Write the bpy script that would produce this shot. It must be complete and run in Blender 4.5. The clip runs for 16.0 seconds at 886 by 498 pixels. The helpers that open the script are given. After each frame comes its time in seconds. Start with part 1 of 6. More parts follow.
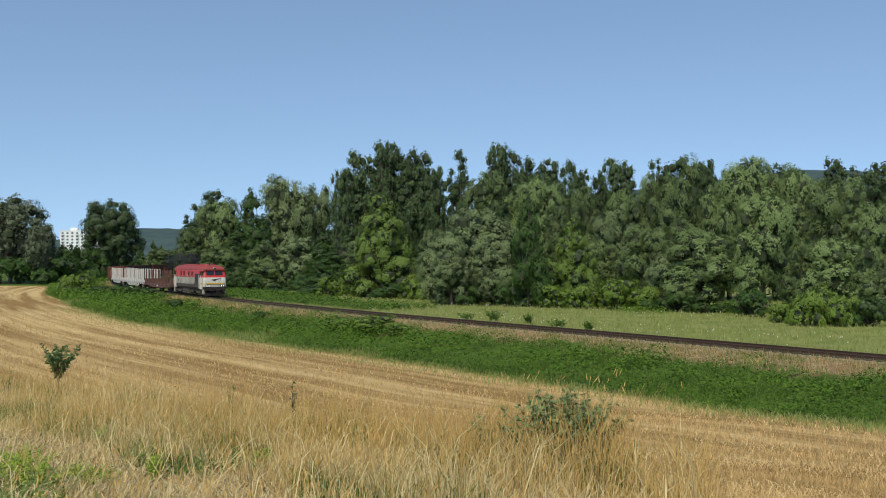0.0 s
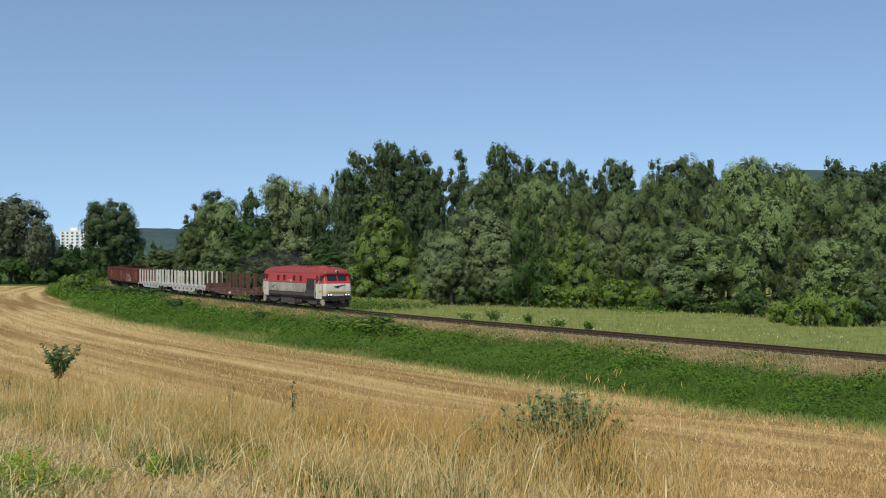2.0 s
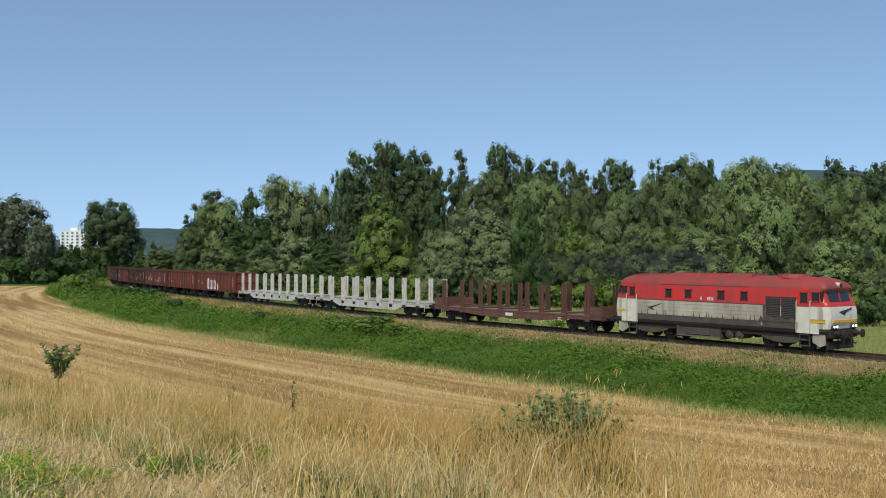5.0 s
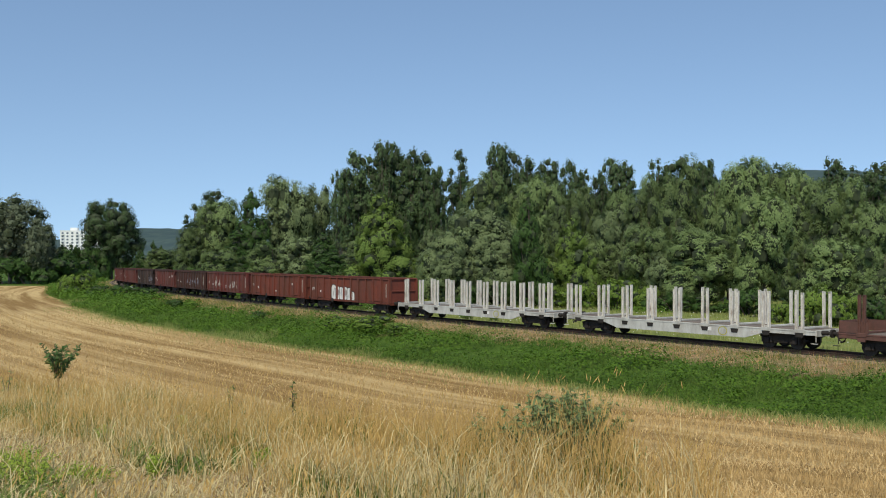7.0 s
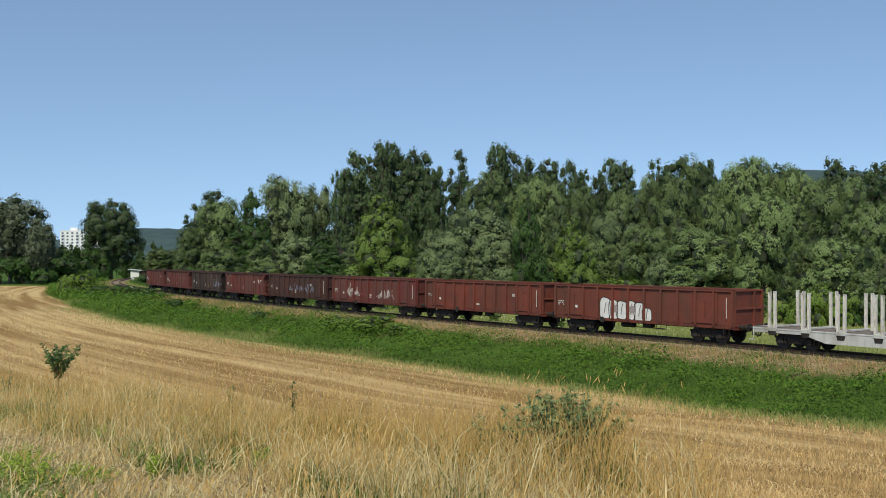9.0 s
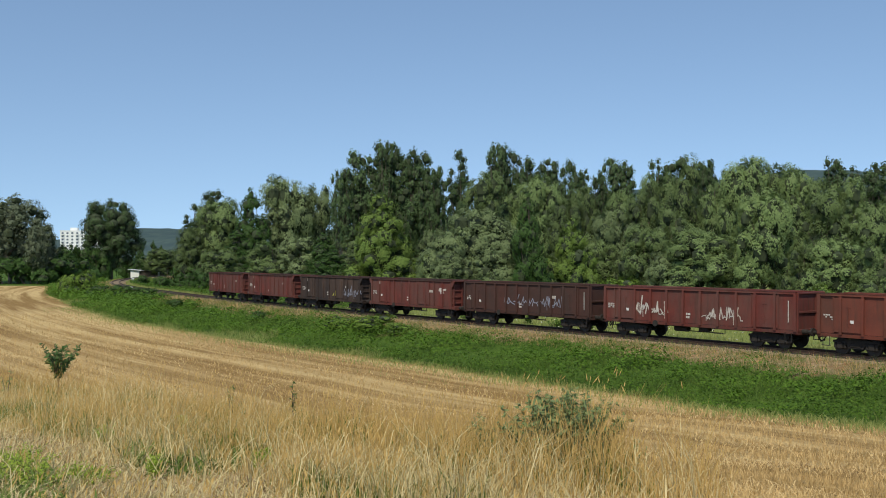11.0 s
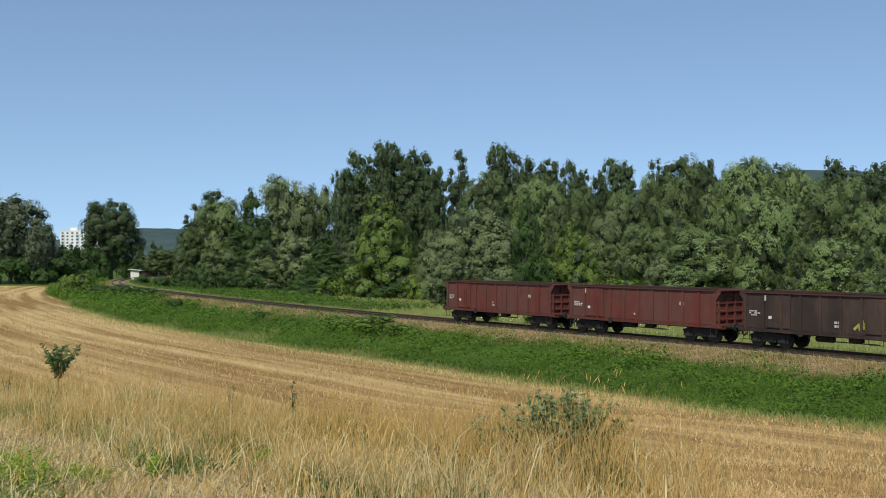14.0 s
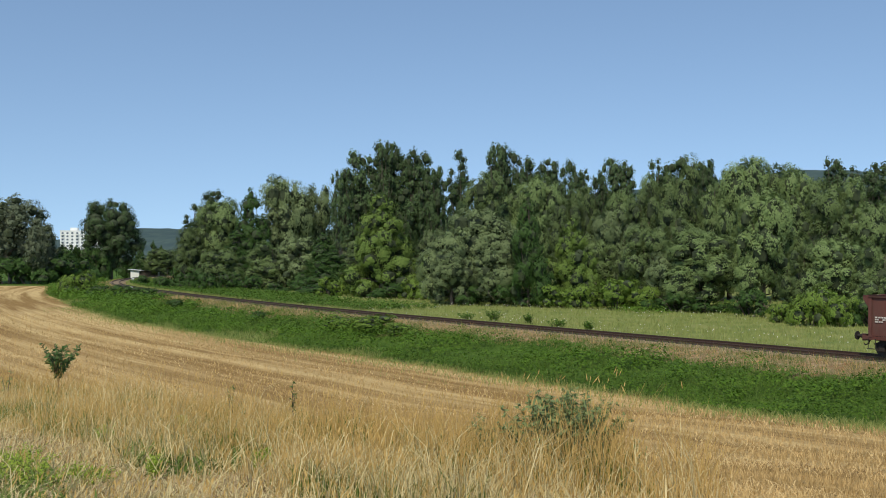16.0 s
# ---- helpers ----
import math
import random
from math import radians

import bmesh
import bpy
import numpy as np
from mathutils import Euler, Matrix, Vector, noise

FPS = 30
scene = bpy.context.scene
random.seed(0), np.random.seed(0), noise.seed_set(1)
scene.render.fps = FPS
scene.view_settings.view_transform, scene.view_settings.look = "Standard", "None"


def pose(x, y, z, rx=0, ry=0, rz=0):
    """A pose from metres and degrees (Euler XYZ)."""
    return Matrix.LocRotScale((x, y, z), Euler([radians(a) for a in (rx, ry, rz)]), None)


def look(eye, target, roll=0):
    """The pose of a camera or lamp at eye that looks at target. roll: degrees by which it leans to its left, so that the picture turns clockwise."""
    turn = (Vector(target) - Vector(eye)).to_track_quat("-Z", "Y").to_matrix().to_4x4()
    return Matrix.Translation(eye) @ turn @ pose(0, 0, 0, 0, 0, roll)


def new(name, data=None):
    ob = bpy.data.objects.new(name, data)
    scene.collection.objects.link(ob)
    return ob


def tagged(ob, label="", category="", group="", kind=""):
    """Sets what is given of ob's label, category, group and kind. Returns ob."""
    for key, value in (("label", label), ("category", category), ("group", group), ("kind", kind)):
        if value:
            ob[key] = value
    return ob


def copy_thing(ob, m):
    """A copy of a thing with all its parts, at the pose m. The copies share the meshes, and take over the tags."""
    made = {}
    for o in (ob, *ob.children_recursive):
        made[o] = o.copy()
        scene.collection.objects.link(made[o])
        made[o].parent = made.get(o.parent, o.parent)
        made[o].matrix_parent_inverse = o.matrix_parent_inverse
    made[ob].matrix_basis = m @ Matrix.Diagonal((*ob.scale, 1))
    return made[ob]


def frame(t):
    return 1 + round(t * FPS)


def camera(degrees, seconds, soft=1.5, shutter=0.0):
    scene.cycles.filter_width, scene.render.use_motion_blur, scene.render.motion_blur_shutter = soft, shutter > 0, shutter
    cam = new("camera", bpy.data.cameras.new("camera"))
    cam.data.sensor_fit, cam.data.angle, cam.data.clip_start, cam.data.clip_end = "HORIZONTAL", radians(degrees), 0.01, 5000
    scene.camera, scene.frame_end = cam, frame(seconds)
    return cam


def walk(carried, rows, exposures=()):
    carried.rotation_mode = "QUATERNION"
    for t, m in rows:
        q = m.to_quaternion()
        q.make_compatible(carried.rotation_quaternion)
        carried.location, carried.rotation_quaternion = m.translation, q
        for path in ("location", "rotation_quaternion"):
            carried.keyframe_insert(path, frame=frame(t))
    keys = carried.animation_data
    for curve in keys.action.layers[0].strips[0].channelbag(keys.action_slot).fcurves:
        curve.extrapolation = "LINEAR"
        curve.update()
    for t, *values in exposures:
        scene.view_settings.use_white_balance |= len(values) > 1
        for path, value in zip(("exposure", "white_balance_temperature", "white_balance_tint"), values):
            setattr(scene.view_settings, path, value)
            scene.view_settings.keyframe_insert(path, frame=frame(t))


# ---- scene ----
cam = camera(47.83, 16.0, soft=1.0)
EYE = (0.0, 0.0, 6.5)
HOLD = look(EYE, (0.0, 100.0, 7.575))
walk(cam, [(0.0, HOLD), (16.0, HOLD)])

# ---- daylight: a clear summer sky, sun high behind the camera ----
SUN_AZ, SUN_EL = radians(198), radians(50)
world = bpy.data.worlds.new("world")
scene.world = world
world.use_nodes = True
wn = world.node_tree
wn.nodes.clear()
sky = wn.nodes.new("ShaderNodeTexSky")
sky.sky_type = "NISHITA"
sky.sun_disc = False
sky.sun_elevation, sky.sun_rotation = SUN_EL, SUN_AZ
sky.altitude = 300
sky.air_density, sky.dust_density, sky.ozone_density = 1.0, 0.5, 0.7
bg = wn.nodes.new("ShaderNodeBackground")
bg.inputs["Strength"].default_value = 0.156
wout = wn.nodes.new("ShaderNodeOutputWorld")
sky_at = wn.nodes.new("ShaderNodeTexCoord")
lift = wn.nodes.new("ShaderNodeVectorMath")
lift.operation = "ADD"
lift.inputs[1].default_value = (0, 0, 0.16)
unit = wn.nodes.new("ShaderNodeVectorMath")
unit.operation = "NORMALIZE"
wn.links.new(sky_at.outputs["Generated"], lift.inputs[0])
wn.links.new(lift.outputs[0], unit.inputs[0])
wn.links.new(unit.outputs[0], sky.inputs["Vector"])
tint = wn.nodes.new("ShaderNodeMix")
tint.data_type, tint.blend_type = "RGBA", "MULTIPLY"
tint.inputs[0].default_value = 1.0
tint.inputs[7].default_value = (0.97, 1.015, 1.005, 1)
wn.links.new(sky.outputs[0], tint.inputs[6])
wn.links.new(tint.outputs[2], bg.inputs["Color"])
wn.links.new(bg.outputs[0], wout.inputs["Surface"])
sun_data = bpy.data.lights.new("sun", "SUN")
sun_data.energy, sun_data.angle, sun_data.color = 3.6, radians(0.53), (1.0, 0.925, 0.75)
sun = new("sun", sun_data)
SUN_DIR = Vector((math.sin(SUN_AZ) * math.cos(SUN_EL), math.cos(SUN_AZ) * math.cos(SUN_EL), math.sin(SUN_EL)))
sun.matrix_world = look(SUN_DIR * 60, (0, 0, 0))
scene.view_settings.exposure = 0.0



# ---- materials ----
def node(nt, kind, **values):
    n = nt.nodes.new(kind)
    for k, v in values.items():
        n.inputs[k].default_value = v
    return n


def mixed(nt, fac, a, b, how="MIX"):
    """A colour mix: fac, a and b are sockets or values."""
    m = nt.nodes.new("ShaderNodeMix")
    m.data_type, m.blend_type = "RGBA", how
    for sock, v in ((m.inputs[0], fac), (m.inputs[6], a), (m.inputs[7], b)):
        if isinstance(v, bpy.types.NodeSocket):
            nt.links.new(v, sock)
        elif isinstance(v, (int, float)):
            sock.default_value = v
        else:
            sock.default_value = (*v, 1)
    return m.outputs[2]


def ramp(nt, src, lo, hi):
    r = nt.nodes.new("ShaderNodeMapRange")
    r.inputs[1].default_value, r.inputs[2].default_value = lo, hi
    nt.links.new(src, r.inputs[0])
    return r.outputs[0]


def noise_of(nt, scale, detail=4.0, vec=None, rough=0.6, stretch=None):
    n = node(nt, "ShaderNodeTexNoise", Scale=scale, Detail=detail, Roughness=rough)
    if vec is None:
        vec = nt.nodes.new("ShaderNodeTexCoord").outputs["Object"]
    if stretch:
        mp = nt.nodes.new("ShaderNodeMapping")
        mp.inputs["Scale"].default_value = stretch
        nt.links.new(vec, mp.inputs[0])
        vec = mp.outputs[0]
    nt.links.new(vec, n.inputs["Vector"])
    return n.outputs["Fac"]


def fresh(name):
    m = bpy.data.materials.new(name)
    m.use_nodes = True
    nt = m.node_tree
    return m, nt, nt.nodes["Principled BSDF"]


def bumped(nt, bsdf, height, strength=0.3, dist=0.02):
    b = node(nt, "ShaderNodeBump", Strength=strength, Distance=dist)
    nt.links.new(height, b.inputs["Height"])
    nt.links.new(b.outputs[0], bsdf.inputs["Normal"])


def surface(name, base, other, scale=3.0, rough=0.6, metal=0.0, grime=None, grime_amount=0.5, bump=0.15, fine=40.0, stretch=None, spec=0.5):
    """Paint, metal, wood or stone: two colours in patches, fine grain, and stains of a third."""
    m, nt, b = fresh(name)
    n1 = noise_of(nt, scale, 5.0, stretch=stretch)
    col = mixed(nt, ramp(nt, n1, 0.35, 0.7), base, other)
    n2 = noise_of(nt, fine, 3.0)
    col = mixed(nt, ramp(nt, n2, 0.2, 0.8), col, mixed(nt, 0.35, col, other, "MULTIPLY"))
    if grime:
        n3 = noise_of(nt, scale * 0.6, 6.0, stretch=(1, 1, 0.25), rough=0.7)
        f = ramp(nt, n3, 0.62 - 0.3 * grime_amount, 0.8)
        col = mixed(nt, f, col, grime)
    nt.links.new(col, b.inputs["Base Color"])
    b.inputs["Roughness"].default_value, b.inputs["Metallic"].default_value = rough, metal
    b.inputs["Specular IOR Level"].default_value = spec
    bumped(nt, b, n2, bump, 0.01)
    return m


def foliage(name, dark, light, dry=None, dry_amount=0.0, translucent=0.25, rough=0.55, spread=0.9, tone=None):
    """Leaves: each one its own shade, with broad patches over the whole crown; light passes through."""
    m, nt, b = fresh(name)
    geo = nt.nodes.new("ShaderNodeNewGeometry")
    isl = geo.outputs["Random Per Island"]
    patch = noise_of(nt, 0.35, 3.0)
    oi = nt.nodes.new("ShaderNodeObjectInfo").outputs["Random"]
    col = mixed(nt, ramp(nt, isl, -0.4, 1.4), dark, light)
    col = mixed(nt, ramp(nt, patch, 0.3, 0.7), col, mixed(nt, 0.5, col, dark))
    col = mixed(nt, ramp(nt, oi, 0.0, 1.0 / max(spread, 0.01)), col, mixed(nt, 0.35, col, light))
    if tone:
        grey = nt.nodes.new("ShaderNodeCombineXYZ")
        mr = nt.nodes.new("ShaderNodeMapRange")
        mr.inputs[3].default_value, mr.inputs[4].default_value = tone
        nt.links.new(oi, mr.inputs[0])
        for i in range(3):
            nt.links.new(mr.outputs[0], grey.inputs[i])
        col = mixed(nt, 1.0, col, grey.outputs[0], "MULTIPLY")
    if dry:
        n = noise_of(nt, 0.8, 4.0)
        col = mixed(nt, ramp(nt, n, 0.75 - dry_amount, 0.85 - 0.5 * dry_amount), col, dry)
    nt.links.new(col, b.inputs["Base Color"])
    b.inputs["Roughness"].default_value = rough
    b.inputs["Specular IOR Level"].default_value = 0.12
    tr = nt.nodes.new("ShaderNodeBsdfTranslucent")
    nt.links.new(col, tr.inputs["Color"])
    mx = nt.nodes.new("ShaderNodeMixShader")
    mx.inputs[0].default_value = translucent
    nt.links.new(b.outputs[0], mx.inputs[1])
    nt.links.new(tr.outputs[0], mx.inputs[2])
    nt.links.new(mx.outputs[0], nt.nodes["Material Output"].inputs["Surface"])
    return m


# ---- geometry helpers ----
def mesh_of(name, verts, faces, mat, smooth=False):
    me = bpy.data.meshes.new(name)
    me.from_pydata([tuple(v) for v in verts], [], faces)
    if mat is not None:
        me.materials.append(mat)
    if smooth:
        me.shade_smooth()
    return me


def quads_mesh(name, pts, mat, smooth=False):
    """pts: (n, k, 3) array of n loose polygons of k corners."""
    n, k, _ = pts.shape
    me = bpy.data.meshes.new(name)
    me.vertices.add(n * k)
    me.vertices.foreach_set("co", pts.reshape(-1).astype(np.float32))
    me.loops.add(n * k)
    me.loops.foreach_set("vertex_index", np.arange(n * k, dtype=np.int32))
    me.polygons.add(n)
    me.polygons.foreach_set("loop_start", np.arange(0, n * k, k, dtype=np.int32))
    me.update(calc_edges=True)
    me.validate()
    if mat is not None:
        me.materials.append(mat)
    if smooth:
        me.shade_smooth()
    return me


def part(name, bm, material, parent, label="", smooth=False):
    me = bpy.data.meshes.new(name)
    bm.normal_update()
    bm.to_mesh(me)
    bm.free()
    for m in material if isinstance(material, (list, tuple)) else [material]:
        me.materials.append(m)
    if smooth:
        me.shade_smooth()
    ob = new(name, me)
    ob.parent = parent
    if label:
        ob["label"] = label
    return ob


def shared(name, me, parent, m=None, label=""):
    """One more object on a mesh that others use too."""
    ob = new(name, me)
    ob.parent = parent
    if m is not None:
        ob.matrix_basis = m
    if label:
        ob["label"] = label
    return ob


def box(bm, x0, x1, y0, y1, z0, z1, bevel=0.0, m=None):
    r = bmesh.ops.create_cube(bm, size=1)
    vs = r["verts"]
    for v in vs:
        v.co = Vector(((x0 + x1) / 2 + v.co.x * (x1 - x0), (y0 + y1) / 2 + v.co.y * (y1 - y0), (z0 + z1) / 2 + v.co.z * (z1 - z0)))
    if m is not None:
        bmesh.ops.transform(bm, matrix=m, verts=vs)
    if bevel:
        es = list({e for v in vs for e in v.link_edges})
        bmesh.ops.bevel(bm, geom=es, offset=bevel, segments=1, affect="EDGES", profile=0.7)
    return vs


def rod(bm, a, b, r, sides=8, r2=None):
    a, b = Vector(a), Vector(b)
    d = b - a
    m = Matrix.Translation((a + b) / 2) @ d.to_track_quat("Z", "Y").to_matrix().to_4x4()
    bmesh.ops.create_cone(bm, cap_ends=True, segments=sides, radius1=r, radius2=r if r2 is None else r2, depth=d.length, matrix=m)


def prism(bm, outline, x0, x1, axis="x"):
    """Pushes an outline of (a, b) pairs from x0 to x1: axis x takes (y, z), axis y takes (x, z)."""
    def at(u, p):
        return (u, p[0], p[1]) if axis == "x" else (p[0], u, p[1])
    lo = [bm.verts.new(at(x0, p)) for p in outline]
    hi = [bm.verts.new(at(x1, p)) for p in outline]
    n = len(outline)
    fs = [bm.faces.new(lo), bm.faces.new(hi)]
    for i in range(n):
        fs.append(bm.faces.new((lo[i], lo[(i + 1) % n], hi[(i + 1) % n], hi[i])))
    bmesh.ops.recalc_face_normals(bm, faces=fs)


def smoothstep(e0, e1, x):
    t = np.clip((x - e0) / (e1 - e0), 0, 1)
    return t * t * (3 - 2 * t)


# ---- the railway's line: arc length grows away from the camera ----
TS = np.arange(-260, 420.1, 0.5)
TK = np.interp(TS, [-20, 0, 20, 50, 80, 110, 140, 165, 300], [0, .002, -.0009, -.0023, -.002, -.0013, -.0012, -.0035, -.0035])
I0 = int(np.argmin(abs(TS)))
TH = np.concatenate([[0], np.cumsum((TK[1:] + TK[:-1]) * 0.25)])
TH += 2.22 - TH[I0]
TX = np.concatenate([[0], np.cumsum((np.cos(TH[1:]) + np.cos(TH[:-1])) * 0.25)])
TY = np.concatenate([[0], np.cumsum((np.sin(TH[1:]) + np.sin(TH[:-1])) * 0.25)])
TX += 24.09 - TX[I0]
TY += 51.61 - TY[I0]
SC = np.clip(TS, -40, 110)
TZ = 1.43 + .0058 * SC - .000027 * SC * SC   # top of the rail


def on_track(s):
    return Vector((np.interp(s, TS, TX), np.interp(s, TS, TY), np.interp(s, TS, TZ)))


def off_track(x, y):
    """Arc length and signed offset (near side positive) of points from the line."""
    x, y = np.asarray(x, float).ravel(), np.asarray(y, float).ravel()
    s, u = np.empty(len(x)), np.empty(len(x))
    cx, cy, ch, cs = TX[::4], TY[::4], TH[::4], TS[::4]
    for i in range(0, len(x), 20000):
        j = slice(i, i + 20000)
        d2 = (x[j, None] - cx) ** 2 + (y[j, None] - cy) ** 2
        k = d2.argmin(1)
        dx, dy = x[j] - cx[k], y[j] - cy[k]
        s[j] = cs[k] + dx * np.cos(ch[k]) + dy * np.sin(ch[k])
        side = -dx * np.sin(ch[k]) + dy * np.cos(ch[k])
        u[j] = np.sign(side) * np.sqrt(d2[np.arange(len(k)), k])
        close = np.abs(u[j]) < 25
        u[j] = np.where(close, side, u[j])
    return s, u


def wave(x, y, f, p=0.0):
    return np.sin(x * f + p) * np.cos(y * f * 1.13 + 2.1 * p) + 0.5 * np.sin(x * f * 2.3 + y * f * 1.7 + p)


def bank_foot(s):
    """How far from the line the green bank meets the stubble."""
    return np.interp(s, [-40, -9, -4, 4, 30, 50, 75, 105, 130, 160], [19.5, 17.6, 16.7, 14.2, 13.9, 14.6, 15.0, 14.4, 13.0, 13.0])


VA, VB = Vector((-12.0, 29.5)), Vector((2.6, 10.5))
VD = (VB - VA).normalized()


def verge(x, y):
    """Signed distance to the verge's edge, positive on the camera's side."""
    return -((x - VA.x) * -VD.y + (y - VA.y) * VD.x) + 0.35 * np.sin(x * 1.3 + y * 0.7) - 3.0 * np.maximum(0, x - 1.9)


def ground_z(x, y, su=None):
    x, y = np.asarray(x, float).ravel(), np.asarray(y, float).ravel()
    s, u = su if su is not None else off_track(x, y)
    rail = np.interp(s, TS, TZ)
    d = np.sqrt((0.75 * x) ** 2 + np.maximum(y, -y * 0.5) ** 2)
    hill = np.maximum(4.85 - 0.1276 * d, 0)
    hill = np.where(d > 30, 1.022 * (1 - smoothstep(30, 46, d)), hill)
    top = 4.85 - 0.07 * np.maximum(y, 0) - 0.02 * np.abs(x)
    w = smoothstep(-3.5, 0.4, verge(x, y)) * (y < 45)
    field = hill * (1 - w) + np.maximum(top, hill) * w
    field = field + 0.05 * wave(x, y, 0.35) * smoothstep(5, 20, d)
    bed = rail - 0.27
    near = np.interp(u, [0, 1.5, 2.5, 4.2, 8, 12.5, 14.5], [0, 0, 0.16, 0.26, 0.58, 0.94, 1.0])
    far = np.interp(-u, [0, 1.5, 2.5, 3.6, 8, 14], [0, 0, 0.18, 0.28, 0.88, 1.0])
    beyond = 0.25 + 0.12 * wave(x, y, 0.08, 1.0)
    z = np.where(u >= 0, bed * (1 - near) + field * near, bed * (1 - far) + beyond * far)
    rough = 0.07 * wave(x, y, 1.1, 0.4) * smoothstep(2.8, 5, np.abs(u)) * (u < 13)
    return z + rough


# ---- the ground: one sheet out to the horizon ----
def steps(pairs):
    out = []
    for a, b, d in pairs:
        out.append(np.arange(a, b, d))
    return np.unique(np.concatenate(out))


GX = steps([(-6000, -900, 300), (-900, -220, 40), (-220, -90, 4), (-90, 60, 1.1), (60, 200, 4), (200, 900, 40), (900, 6001, 300)])
GY = steps([(-1500, -200, 100), (-200, 0, 5), (0, 10, 1), (10, 140, 1.0), (140, 300, 1.8), (300, 460, 8), (460, 900, 40), (900, 8001, 300)])
gx, gy = np.meshgrid(GX, GY)
gs, gu = off_track(gx, gy)
gz = ground_z(gx, gy, (gs, gu))
fx, fy = gx.ravel(), gy.ravel()
far_w = smoothstep(380, 900, np.hypot(fx, fy))
gz = gz * (1 - far_w) + 0.0 * far_w


def field_edge(x, y, u):
    """1 where the stubble lies: the near side, out to the hedge at the far left."""
    lim = bank_foot(off_track(x, y)[0]) + 0.3 * np.sin(x * 0.31) + 0.2 * np.sin(y * 0.9)
    return smoothstep(lim - 0.5, lim + 0.5, u) * (1 - smoothstep(262, 270, y + 0.12 * x + 30)) * np.where(y > 160, smoothstep(-1.5, 1.5, -0.385 * y - x), 1.0)


stub = field_edge(fx, fy, gu)
vg = verge(fx, fy)
dry = smoothstep(-0.8, 1.2, vg) * (fy < 60)
shoulder = ((gu > -3.4) & (gu < 4.6 + 1.2 * np.sin(gs * 0.21) + 0.8 * np.sin(gs * 0.53))).astype(float)
meadow = (gu < -3.4).astype(float)

ny, nx = gx.shape
idx = np.arange(nx * ny).reshape(ny, nx)
faces = np.stack([idx[:-1, :-1], idx[:-1, 1:], idx[1:, 1:], idx[1:, :-1]], -1).reshape(-1, 4)
gme = bpy.data.meshes.new("ground")
gme.vertices.add(nx * ny)
gme.vertices.foreach_set("co", np.stack([fx, fy, gz], -1).astype(np.float32).ravel())
gme.loops.add(faces.size)
gme.loops.foreach_set("vertex_index", faces.astype(np.int32).ravel())
gme.polygons.add(len(faces))
gme.polygons.foreach_set("loop_start", np.arange(0, faces.size, 4, dtype=np.int32))
gme.update(calc_edges=True)
for nm, arr in (("stubble", stub), ("dry", dry), ("shoulder", shoulder), ("meadow", meadow), ("across", gu), ("along", gs)):
    at = gme.attributes.new(nm, "FLOAT", "POINT")
    at.data.foreach_set("value", arr.astype(np.float32))
gme.shade_smooth()


